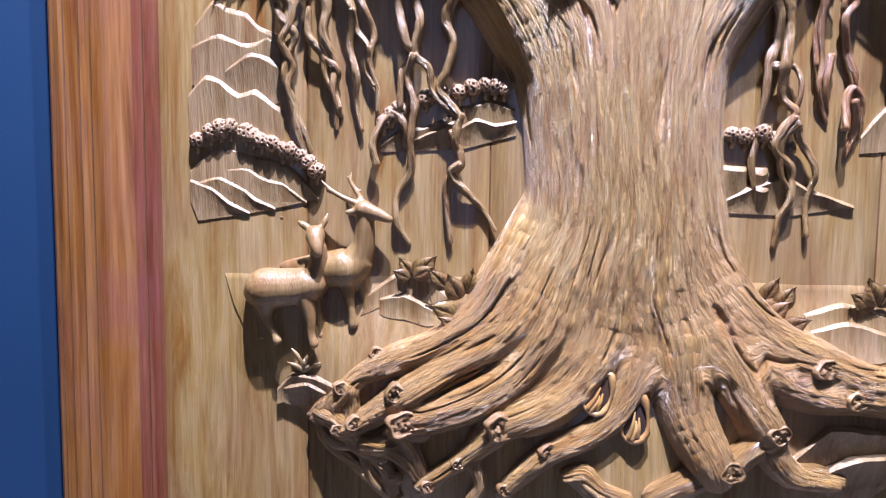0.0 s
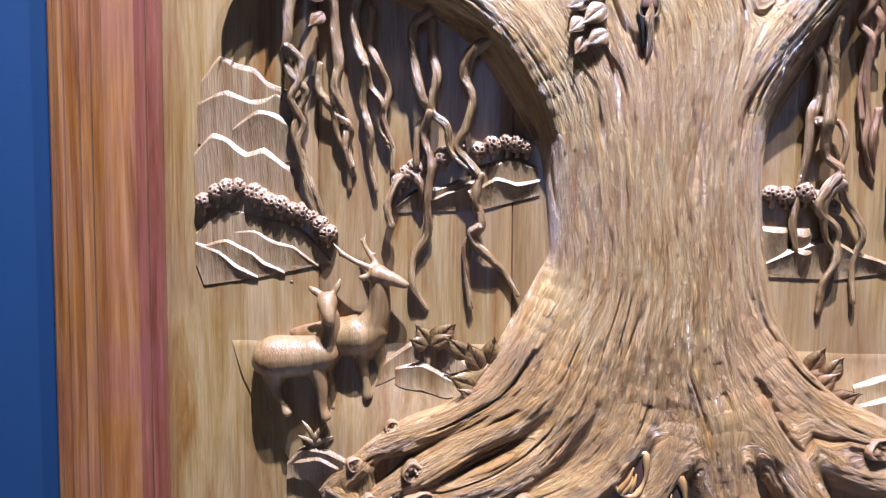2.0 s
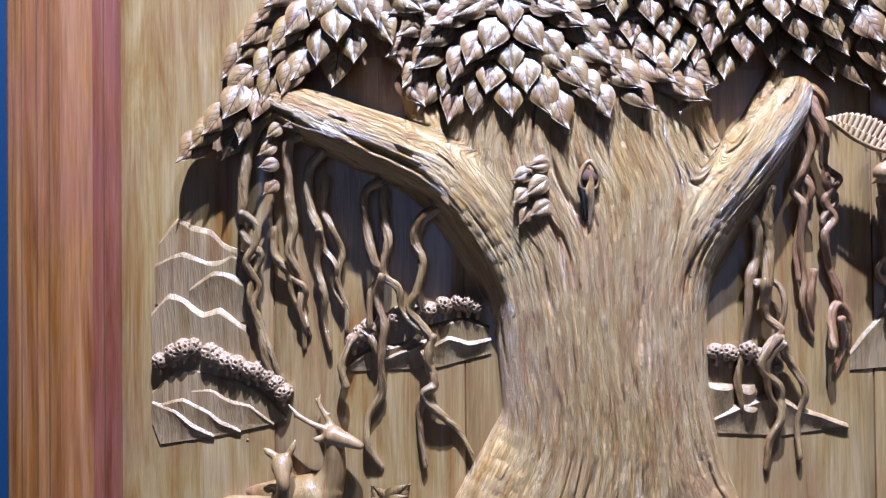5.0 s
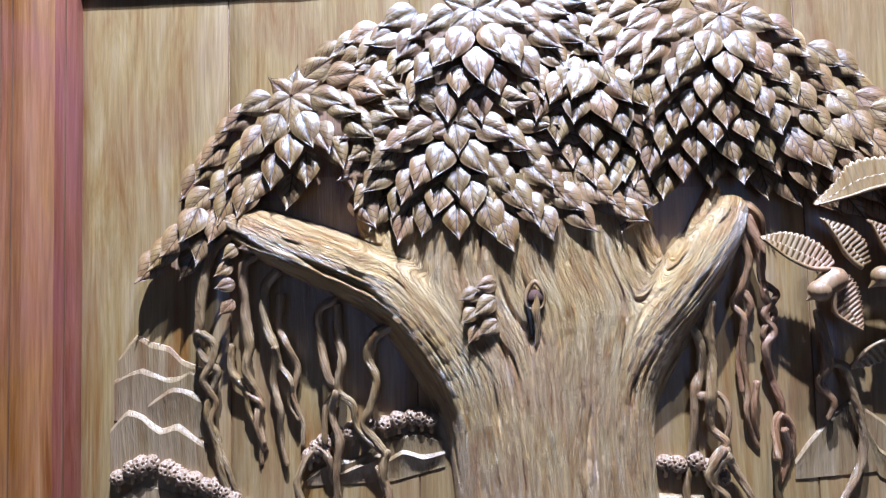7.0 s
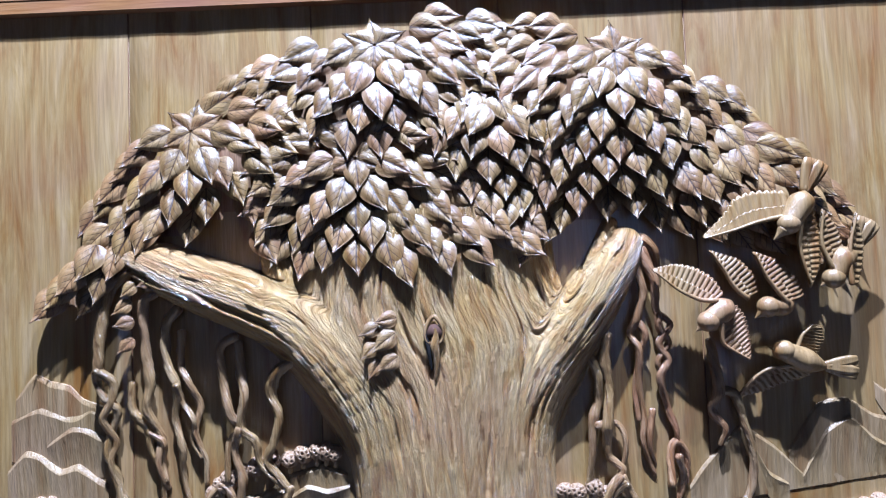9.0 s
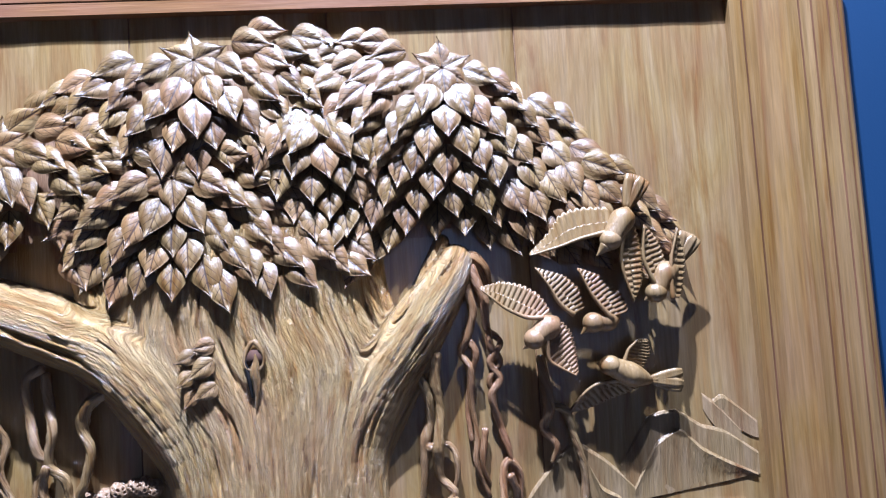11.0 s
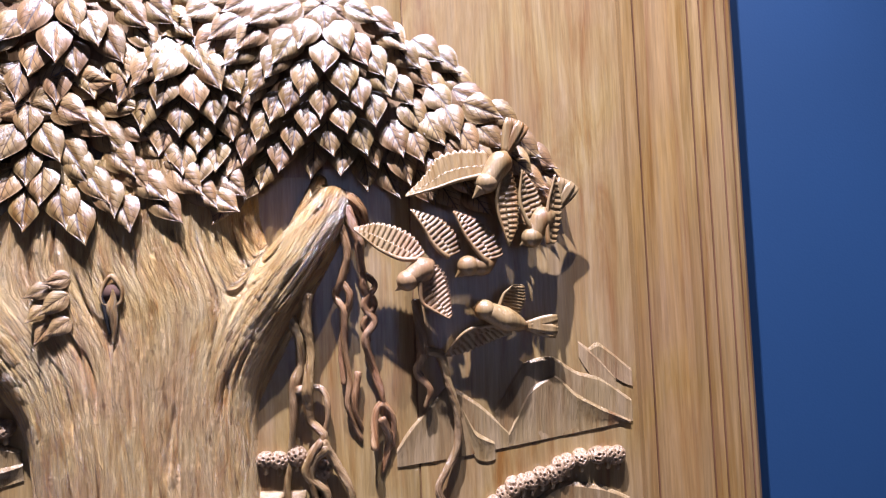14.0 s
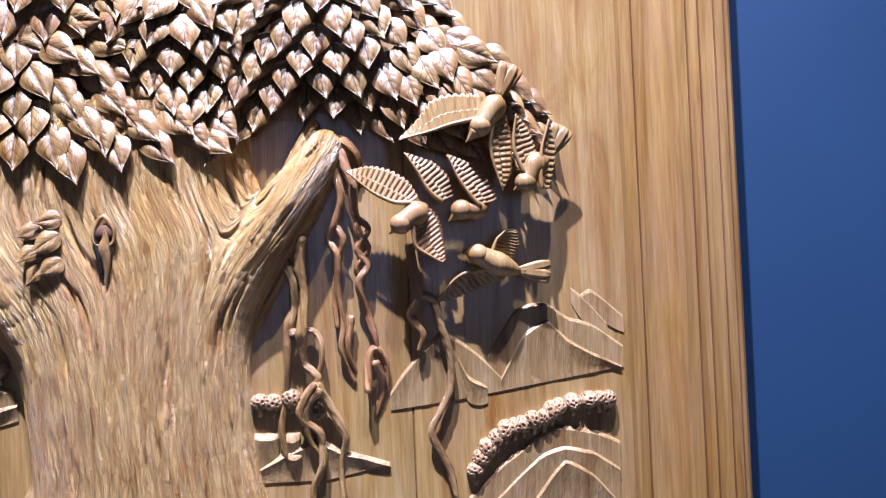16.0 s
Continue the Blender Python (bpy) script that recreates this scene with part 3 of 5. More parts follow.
def knot(x, z, h, r, tilt=0.3):
    """A cut root end: a raised rim round a pitted, hollow face."""
    SEED[0] += 1.3
    verts, faces = [], []
    rings = ((1.05, -0.010), (1.02, -0.003), (0.95, 0.0005), (0.82, 0.0005), (0.74, -0.0016), (0.55, 0.0), (0.35, -0.002), (0.18, 0.0005), (0.03, -0.002))
    for q, d in rings:
        for k in range(22):
            a = 2 * math.pi * k / 22
            rr = r * q * (1 + 0.45 * noise.noise(Vector((math.cos(a) + SEED[0], math.sin(a), q))))
            dd = d + (0.006 if q < 0.8 else 0.0015) * noise.noise(Vector((math.cos(a) * 4 * q, math.sin(a) * 4 * q, SEED[0])))
            p = Matrix.Rotation(tilt, 3, "Z") @ Vector((math.cos(a) * rr, -dd, math.sin(a) * rr * 0.8))
            verts.append((x + p.x, -h + p.y, z + p.z))
    for i in range(len(rings) - 1):
        for k in range(22):
            a, b = i * 22 + k, i * 22 + (k + 1) % 22
            faces.append((a, b, b + 22, a + 22))
    part("root_knot", verts, faces, VINE_FLAT, tree, "cut root end with a pitted face")


for way, r0, r1 in [
    ([(0.692, 1.217), (0.658, 1.193), (0.622, 1.176), (0.574, 1.152)], 0.0177, 0.0122),
    ([(0.235, 1.26), (0.216, 1.233), (0.235, 1.193), (0.275, 1.181)], 0.0122, 0.0095),
    ([(0.195, 1.228), (0.222, 1.219), (0.248, 1.186), (0.262, 1.152), (0.288, 1.126)], 0.0116, 0.0088),
    ([(0.289, 1.218), (0.309, 1.185), (0.319, 1.159)], 0.0136, 0.0095),
    ([(0.249, 1.194), (0.282, 1.196), (0.308, 1.217)], 0.0122, 0.0109),
    ([(0.489, 1.175), (0.516, 1.153), (0.548, 1.137)], 0.0095, 0.0082),
    ([(0.392, 1.238), (0.38, 1.197), (0.387, 1.157), (0.374, 1.13)], 0.0109, 0.0082),
    ([(0.186, 1.22), (0.206, 1.237), (0.229, 1.233), (0.241, 1.211), (0.223, 1.194)], 0.0085, 0.0095),
    ([(0.2, 1.206), (0.213, 1.193), (0.239, 1.191)], 0.008, 0.01),
    ([(0.321, 1.216), (0.289, 1.209), (0.249, 1.188)], 0.014, 0.0095),
    ([(0.226, 1.262), (0.237, 1.241), (0.235, 1.214)], 0.011, 0.009),
    ([(0.276, 1.196), (0.299, 1.18), (0.318, 1.157)], 0.012, 0.009),
    ([(0.262, 1.178), (0.279, 1.162), (0.282, 1.134)], 0.009, 0.008),
    ([(0.289, 1.156), (0.256, 1.146)], 0.009, 0.007),
    ([(0.482, 1.174), (0.501, 1.178), (0.521, 1.162), (0.55, 1.15)], 0.01, 0.0075),
    ([(0.196, 1.213), (0.203, 1.193), (0.229, 1.174), (0.256, 1.155)], 0.007, 0.009),
    ([(0.725, 1.18), (0.755, 1.182), (0.786, 1.171)], 0.013, 0.009),
]:
    root(way, r0, r1)

for x, z, r in ((0.302, 1.227, 0.019), (0.408, 1.229, 0.018), (0.226, 1.262, 0.009), (0.655, 1.192, 0.015), (0.757, 1.303, 0.014), (0.707, 1.232, 0.014), (0.222, 1.212, 0.009), (0.79, 1.269, 0.013),
                (0.292, 1.262, 0.012), (0.244, 1.222, 0.011), (0.25, 1.195, 0.009), (0.363, 1.184, 0.008), (0.462, 1.206, 0.010), (0.328, 1.152, 0.009), (0.215, 1.242, 0.008), (0.415, 1.156, 0.009), (0.313, 1.167, 0.009), (0.265, 1.302, 0.008)):
    knot(x, z, max(bark_top(x, z), mound_height(x, z) + 0.9 * r) + 0.0015, r)


def cleft(x, z, tall, wide, lean):
    """A split between two roots: near-black plate for its shade, splinters of pale wood."""
    h = bark_top(x, z) + 0.004
    def at(a, b, up):
        return (x + a * math.cos(lean) - b * math.sin(lean), z + a * math.sin(lean) + b * math.cos(lean), h + up)
    rim = [(*at(wide * math.sin(a) * (1 - 0.5 * math.cos(a)), tall * math.cos(a), 0.0008), 0.0030 + 0.0012 * math.sin(3 * a)) for a in [k * math.pi / 9 for k in range(19)]]
    part("cleft_rim", *tube(rim, 9, lump=0.7, seed=x * 50), TREE, tree, "ragged rim of a split between roots")
    # flat plate before the bark, the split's shade painted near-black
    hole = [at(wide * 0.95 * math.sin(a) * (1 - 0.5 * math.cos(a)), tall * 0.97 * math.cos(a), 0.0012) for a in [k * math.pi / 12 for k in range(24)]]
    part("cleft_hollow", [(px, -ph, pz) for px, pz, ph in hole] + [(px, 0.02 - ph, pz) for px, pz, ph in hole], [tuple(range(24))] + [(k, (k + 1) % 24, 24 + (k + 1) % 24, 24 + k) for k in range(24)], HOLLOW_SHADE, tree, "near-black plate, painted shade of a split between roots", smooth=False)
    for a, b0, b1 in ((-0.35, -0.85, 0.25), (0.02, -0.9, -0.1), (0.33, -0.75, 0.05)):
        rows = [(*at(a * wide, b0 * tall, 0.001), 0.0032), (*at(a * wide * 0.8 + 0.001, (b0 + b1) / 2 * tall, 0.0035), 0.0024), (*at(a * wide * 0.6, b1 * tall, 0.002), 0.0010)]
        part("splinter", *tube(smooth_line(rows, 5), 8, lump=0.5, seed=a * 9), TREE, tree)


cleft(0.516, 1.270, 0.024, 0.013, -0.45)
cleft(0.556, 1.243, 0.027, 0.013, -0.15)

# hollow knot high on the trunk with its long scar
face = bark_top(0.523, 1.745) + 0.0035
ring = [(0.523 + 0.0095 * math.sin(a) * (1 - 0.45 * math.cos(a)), 1.742 + 0.0150 * math.cos(a), face, 0.0020 + 0.0007 * math.cos(a)) for a in [k * 2 * math.pi / 20 for k in range(21)]]
part("trunk_knot", *tube(ring, 9, lump=0.6), VINE_FLAT, tree, "small hollow knot with a raised rim")
# near-black disc: the shade inside the knot, put into the colour
part("knot_hollow", *tube([(0.523, 1.740, face - 0.010, 0.0088), (0.523, 1.740, face + 0.0012, 0.0088)], 20, round_end=False), HOLLOW_SHADE, tree, "dark hollow of the knot")
limb("bark_scar", [(0.5245, 1.744, face + 0.001, 0.0010), (0.525, 1.736, face + 0.0008, 0.0028), (0.5235, 1.726, face + 0.001, 0.0044), (0.525, 1.714, face, 0.0036), (0.523, 1.690, face - 0.003, 0.0018)], 0.1, 12, 5, 8, lump=0.4)
# near-black bar: the shade of the slit below the knot, painted on
limb("bark_scar", [(0.514, 1.738, face - 0.001, 0.0026), (0.5165, 1.722, face - 0.001, 0.0022), (0.519, 1.700, face - 0.004, 0.0012)], 0.1, 10, 5, 8, mat=HOLLOW_SHADE)


limb("branch_stub", [(0.742, 1.826, 0.014, 0.009), (0.757, 1.832, 0.014, 0.008), (0.770, 1.820, 0.010, 0.007), (0.777, 1.800, 0.004, 0.004)], 0.3, 20, 6, 8, "rough red-brown stub at the branch end", VINE_RED, lump=0.35)


def vine(points, r, h0, h1, tone=0):
    n = len(points)
    rows = []
    for i, (x, z) in enumerate(points):
        s = i / (n - 1)
        rows.append((x, z, h0 + (h1 - h0) * s + 0.003 * math.sin(2.3 * i + x * 90), r * (1.0 - 0.42 * s**2) * (1 + 0.14 * math.sin(i * 2.7 + x * 300))))
    SEED[0] += 2.1
    uv = []
    part("aerial_root", *tube(smooth_line(rows, 9), 16, 0.22, 6, SEED[0], 0.95, twist=30.0, lump=0.34, uv=uv), VINE_RED if tone else VINE, tree, uv=uv)


vine([(0.188, 1.821), (0.163, 1.799), (0.153, 1.764), (0.151, 1.717), (0.146, 1.699), (0.155, 1.68), (0.167, 1.665), (0.159, 1.643), (0.154, 1.618), (0.164, 1.59), (0.168, 1.559), (0.178, 1.522)], 0.0055, 0.026, 0.006)
vine([(0.15, 1.712), (0.164, 1.695), (0.161, 1.674), (0.153, 1.656), (0.163, 1.631), (0.158, 1.609), (0.165, 1.578), (0.177, 1.553), (0.186, 1.519)], 0.0045, 0.022, 0.004)
vine([(0.216, 1.794), (0.202, 1.782), (0.201, 1.733), (0.205, 1.694), (0.201, 1.665), (0.212, 1.634), (0.21, 1.603), (0.217, 1.575)], 0.005, 0.024, 0.004)
vine([(0.24, 1.776), (0.224, 1.757), (0.224, 1.717), (0.234, 1.689), (0.23, 1.652), (0.238, 1.621), (0.236, 1.59), (0.243, 1.558)], 0.005, 0.022, 0.004)
vine([(0.242, 1.75), (0.238, 1.714), (0.247, 1.694), (0.257, 1.666), (0.252, 1.637), (0.261, 1.606), (0.261, 1.579)], 0.0045, 0.018, 0.004)
vine([(0.234, 1.691), (0.238, 1.671), (0.251, 1.652), (0.248, 1.628), (0.257, 1.609)], 0.004, 0.016, 0.006)
vine([(0.183, 1.695), (0.183, 1.665), (0.197, 1.643), (0.202, 1.615), (0.212, 1.594), (0.212, 1.559)], 0.0042, 0.014, 0.003)
vine([(0.202, 1.639), (0.215, 1.627), (0.212, 1.603), (0.218, 1.584)], 0.004, 0.012, 0.003)
vine([(0.304, 1.743), (0.286, 1.731), (0.286, 1.697), (0.294, 1.658), (0.304, 1.641), (0.29, 1.624), (0.288, 1.584)], 0.005, 0.024, 0.01)
vine([(0.306, 1.736), (0.307, 1.7), (0.311, 1.676), (0.305, 1.642), (0.321, 1.627), (0.326, 1.6), (0.352, 1.575)], 0.005, 0.022, 0.014)
vine([(0.373, 1.716), (0.349, 1.703), (0.34, 1.678), (0.348, 1.654), (0.342, 1.624), (0.334, 1.603), (0.355, 1.575), (0.348, 1.554)], 0.0055, 0.024, 0.014)
vine([(0.347, 1.557), (0.358, 1.523), (0.343, 1.501), (0.343, 1.467), (0.347, 1.43)], 0.0045, 0.014, 0.003)
vine([(0.303, 1.641), (0.297, 1.615), (0.305, 1.584), (0.3, 1.547), (0.3, 1.513), (0.285, 1.485), (0.284, 1.455), (0.298, 1.427)], 0.0048, 0.018, 0.003)
vine([(0.357, 1.52), (0.347, 1.51), (0.367, 1.486), (0.383, 1.471), (0.399, 1.445)], 0.0045, 0.014, 0.003)
vine([(0.261, 1.519), (0.258, 1.547), (0.277, 1.578), (0.292, 1.566), (0.293, 1.538)], 0.0045, 0.016, 0.006)
vine([(0.358, 1.575), (0.352, 1.548), (0.358, 1.523)], 0.0045, 0.016, 0.012)
vine([(0.692, 1.709), (0.701, 1.686), (0.702, 1.656), (0.694, 1.632), (0.692, 1.597), (0.688, 1.561), (0.683, 1.525), (0.687, 1.496)], 0.005, 0.018, 0.004)
vine([(0.712, 1.729), (0.709, 1.697), (0.713, 1.667), (0.709, 1.632), (0.71, 1.597), (0.723, 1.579), (0.709, 1.555), (0.721, 1.526), (0.726, 1.49), (0.715, 1.461), (0.713, 1.431)], 0.0052, 0.022, 0.004)
vine([(0.698, 1.629), (0.721, 1.629), (0.729, 1.608), (0.724, 1.579), (0.715, 1.561)], 0.0042, 0.016, 0.008)
vine([(0.722, 1.573), (0.734, 1.549), (0.751, 1.514), (0.745, 1.484), (0.746, 1.443)], 0.0045, 0.016, 0.003)
vine([(0.725, 1.567), (0.711, 1.549), (0.713, 1.514), (0.728, 1.491)], 0.0045, 0.02, 0.008)
vine([(0.741, 1.825), (0.755, 1.778), (0.748, 1.745), (0.741, 1.727), (0.749, 1.708), (0.749, 1.668), (0.753, 1.634), (0.75, 1.607), (0.763, 1.569)], 0.0045, 0.02, 0.003, tone=1)
vine([(0.748, 1.745), (0.756, 1.726), (0.751, 1.705), (0.744, 1.668), (0.746, 1.632)], 0.004, 0.018, 0.006, tone=1)
vine([(0.756, 1.821), (0.768, 1.784), (0.77, 1.753), (0.783, 1.737), (0.771, 1.716), (0.781, 1.697), (0.771, 1.679), (0.779, 1.645), (0.787, 1.617), (0.79, 1.586)], 0.0045, 0.022, 0.006, tone=1)
vine([(0.771, 1.75), (0.773, 1.732), (0.782, 1.716), (0.769, 1.695), (0.776, 1.676)], 0.004, 0.018, 0.01, tone=1)
vine([(0.777, 1.562), (0.779, 1.596), (0.787, 1.607), (0.798, 1.591), (0.798, 1.56)], 0.0042, 0.014, 0.004, tone=1)
vine([(0.786, 1.592), (0.793, 1.567), (0.785, 1.533)], 0.004, 0.012, 0.002, tone=1)
vine([(0.762, 1.642), (0.757, 1.606), (0.764, 1.581)], 0.0035, 0.01, 0.002, tone=1)
vine([(0.827, 1.717), (0.833, 1.664), (0.827, 1.64), (0.839, 1.62), (0.834, 1.602)], 0.0048, 0.018, 0.01)
vine([(0.833, 1.663), (0.852, 1.657), (0.859, 1.628), (0.868, 1.593), (0.867, 1.556), (0.853, 1.529), (0.845, 1.508), (0.863, 1.469), (0.87, 1.436)], 0.005, 0.018, 0.003)
vine([(0.72, 1.573), (0.704, 1.542), (0.724, 1.518), (0.723, 1.486)], 0.0045, 0.018, 0.006)


# ---- leaves ----
def leaf_data(name, length, width, seed, curl):
    """A pointed heart-shaped leaf: base at the origin, tip along -z, face towards -y; two full halves, a cut midrib, cut side veins, a turned-up rim and a tip that curls out."""
    rnd = random.Random(seed)
    across, down = 16, 22
    verts, faces = [], []
    bend, sway = rnd.uniform(-0.10, 0.10), rnd.uniform(0, 6)
    at, wide_at = (0.0, 0.05, 0.13, 0.24, 0.36, 0.48, 0.60, 0.71, 0.81, 0.90, 1.0), (0.28, 0.60, 0.86, 1.0, 1.0, 0.92, 0.74, 0.50, 0.27, 0.11, 0.01)
    for j in range(down + 1):
        q = (j / down) ** 0.92
        share_w = float(np.interp(q, at, wide_at))
        wide = width * 0.5 * share_w
        for k in range(across + 1):
            c = 2 * k / across - 1
            a = abs(c)
            full = 0.0026 * math.sin(math.pi * min(1.0, a * 1.08)) ** 0.7 * share_w * min(1.0, 0.25 + 2.0 * q) - 0.0018 * a * a
            vein = -0.0010 * max(0.0, 1 - abs(math.sin(330 * (-length * q + 1.3 * a * wide))) / 0.35) * max(0.0, min(1.0, 3.2 * (0.82 - a))) * min(1.0, 5 * a)
            lip = 0.0013 * max(0.0, a - 0.80) / 0.2 * (0.6 + 0.6 * math.sin(5.0 * q + sway + 1.2 * c))
            rise = curl * q**1.15 + 0.0012 * math.sin(math.pi * q) + 0.0036 * max(0.0, q - 0.80) / 0.2
            verts.append((c * wide + bend * length * q * q, -(full + vein + lip + rise), -length * q))
    w = across + 1
    for j in range(down):
        for k in range(across):
            a = j * w + k
            faces.append((a, a + w, a + w + 1, a + 1))
    # the undercut edge, with vertices of its own so that it stays sharp
    rim = [k for k in range(w)] + [j * w + across for j in range(1, down + 1)] + [down * w + k for k in range(across - 1, -1, -1)] + [j * w for j in range(down - 1, 0, -1)]
    n, m = len(verts), len(rim)
    for i in rim:
        verts.append(verts[i])
    for i in rim:
        x, y, z = verts[i]
        verts.append((x * 0.86, y + 0.0042, z * 0.96))
    for q in range(m):
        r = (q + 1) % m
        faces.append((n + q, n + r, n + m + r, n + m + q))
    return mesh_from(name, verts, faces, LEAF)


LEAVES = [leaf_data("leaf", 0.042 + 0.0025 * (k % 3), 0.0325 + 0.0015 * (k % 2), k, 0.0092 + 0.0013 * (k % 4)) for k in range(8)]
LEAF_COUNT = [0]


def add_leaf(parent, x, z, h, turn, size, pitch=0.0, roll=0.0, pick=None, name="leaf"):
    """turn: 0 points down, positive turns the tip to the right; degrees."""
    LEAF_COUNT[0] += 1
    data = LEAVES[(LEAF_COUNT[0] * 5 if pick is None else pick) % len(LEAVES)]
    ob = new(name, data)
    ob.parent = parent
    ob.matrix_basis = Matrix.Translation((x, -h, z)) @ Matrix.Rotation(radians(-turn), 4, "Y") @ pose(0, 0, 0, pitch, 0, roll) @ Matrix.Diagonal((size, size, size, 1))
    return ob


OUTLINE = [(0.074, 1.766), (0.097, 1.827), (0.14, 1.891), (0.177, 1.936), (0.231, 1.993), (0.285, 2.019), (0.325, 2.047), (0.406, 2.076), (0.463, 2.091), (0.526, 2.102), (0.577, 2.1), (0.64, 2.09),
           (0.698, 2.084), (0.768, 2.055), (0.83, 2.016), (0.88, 1.99), (0.923, 1.945), (0.972, 1.893), (1.0, 1.845), (0.985, 1.805), (0.93, 1.8), (0.87, 1.815), (0.81, 1.832), (0.759, 1.857),
           (0.72, 1.85), (0.695, 1.848), (0.669, 1.830), (0.627, 1.812), (0.557, 1.806), (0.467, 1.797), (0.386, 1.809), (0.336, 1.832), (0.317, 1.872), (0.295, 1.869), (0.252, 1.85), (0.2, 1.838),
           (0.18, 1.804), (0.134, 1.775)]


def inside(x, z):
    hit = False
    for (ax, az), (bx, bz) in zip(OUTLINE, OUTLINE[1:] + OUTLINE[:1]):
        if (az > z) != (bz > z) and x < (bx - ax) * (z - az) / (bz - az) + ax:
            hit = not hit
    return hit


def rim_distance(x, z):
    best = 9.0
    for (ax, az), (bx, bz) in zip(OUTLINE, OUTLINE[1:] + OUTLINE[:1]):
        dx, dz = bx - ax, bz - az
        t = max(0.0, min(1.0, ((x - ax) * dx + (z - az) * dz) / (dx * dx + dz * dz)))
        best = min(best, math.hypot(x - ax - t * dx, z - az - t * dz))
    return best


# the clumps of the crown: the heart of each, the lean of its leaves (right, down) and its reach; the first four are open rosettes
CLUMPS = [(0.258, 1.974, (0.0, 0.5), 1.0), (0.443, 1.934, (0.0, 0.5), 1.0), (0.468, 2.064, (0.0, 0.6), 1.0), (0.738, 2.046, (0.0, 0.6), 1.05), (0.590, 1.985, (0.0, 2.2), 0.62), (0.890, 1.93, (1.6, 1.5), 0.75), (0.150, 1.850, (-1.3, 1.6), 0.75)]


def from_heart(x, z, clump):
    """Distance from a clump's heart; its leaves hang below it, few stand above."""
    up = z - clump[1]
    return math.hypot(x - clump[0], up * (2.4 if up > 0 else 1.0)) / clump[3]


def crown_height(x, z):
    near = min(from_heart(x, z, c) for c in CLUMPS)
    return 0.010 + 0.016 * min(1.0, rim_distance(x, z) / 0.06) - 0.075 * max(0.0, near - 0.04)


# the solid mass behind the leaves
verts, faces, index = [], [], {}
step = 0.0085
for i in range(int(0.95 / step) + 2):
    for j in range(int(0.36 / step) + 2):
        x, z = 0.065 + i * step, 1.765 + j * step
        if inside(x, z) and rim_distance(x, z) > 0.008:
            index[i, j] = len(verts)
            verts.append((x, -max(0.002, crown_height(x, z) - 0.017), z))
for (i, j), a in index.items():
    q = [index.get((i + di, j + dj)) for di, dj in ((0, 0), (1, 0), (1, 1), (0, 1))]
    if None not in q:
        faces.append(tuple(q))
part("crown_core", verts, faces, CORE, tree, "rough carved mass behind the leaves")

rnd = random.Random(4)
placed = []
spots = []
for cx, cz, lean, reach in CLUMPS[:4]:
    for k in range(6):
        ang = 60 * k + rnd.uniform(-8, 8)
        spots.append((cx + 0.002 * math.sin(radians(ang)), cz - 0.002 * math.cos(radians(ang)), ang, 0.0, 0.80))
    placed += [(cx, cz)]
def try_leaf(n, bx, bz, least):
    cx, cz, ch, reach = CLUMPS[n]
    own = from_heart(bx, bz, CLUMPS[n])
    if any(from_heart(bx, bz, c) < own * 0.999 for m, c in enumerate(CLUMPS) if m != n):
        return
    ang = math.atan2(bx - cx, -(bz - cz))
    turn = math.degrees(math.atan2(math.sin(ang) + ch[0], math.cos(ang) + ch[1]))
    long = 0.046 if math.cos(radians(turn)) < 0.4 else 0.034
    ex, ez = bx + math.sin(radians(turn)) * long, bz - math.cos(radians(turn)) * long
    if not inside(ex, ez) or (not inside(bx, bz) and (bz > 2.0 or rim_distance(bx, bz) > 0.012)):
        return
    if any(math.hypot(bx - px, bz - pz) < least for px, pz in placed):
        return
    placed.append((bx, bz))
    spots.append((bx, bz, turn + rnd.uniform(-5, 5), own, 1.0))


# staggered rows that run round each rosette
for n, (cx, cz, ch, reach) in enumerate(CLUMPS):
    for ring_no in range(1, 17):
        rr = 0.003 + 0.0212 * ring_no
        count = max(6, round(2 * math.pi * rr / 0.0310))
        for k in range(count):
            ang = 2 * math.pi * (k + 0.5 * (ring_no % 2) + rnd.uniform(-0.05, 0.05)) / count
            try_leaf(n, cx + math.sin(ang) * rr, cz - math.cos(ang) * rr, 0.0188)
# and more where the rows of two clumps meet
for _ in range(9000):
    bx, bz = rnd.uniform(0.06, 1.01), rnd.uniform(1.765, 2.12)
    n = min(range(len(CLUMPS)), key=lambda m: from_heart(bx, bz, CLUMPS[m]))
    try_leaf(n, bx, bz, 0.0200)
for bx, bz, turn, own, size in spots:
    h = crown_height(bx, bz) + (0.006 if own == 0 else max(0.0, 0.008 - 0.05 * own))
    tx, tz = math.sin(radians(turn)), -math.cos(radians(turn))
    h = max(h, bark_top(bx, bz) + 0.001, bark_top(bx + 0.02 * tx, bz + 0.02 * tz) - 0.001, bark_top(bx + 0.036 * tx, bz + 0.036 * tz) - 0.004)
    add_leaf(tree, bx, bz, h, turn, rnd.uniform(0.95, 1.07) * size, (-rnd.uniform(0, 4) if own else 5) + 20 * max(0.0, -math.cos(radians(turn))) + 7 * abs(math.sin(radians(turn))), rnd.uniform(-6, 6))

# ---- the ground mound ----
mound = thing("carved_ground", "smooth raised ground of golden-brown carved wood under the tree", "carving")


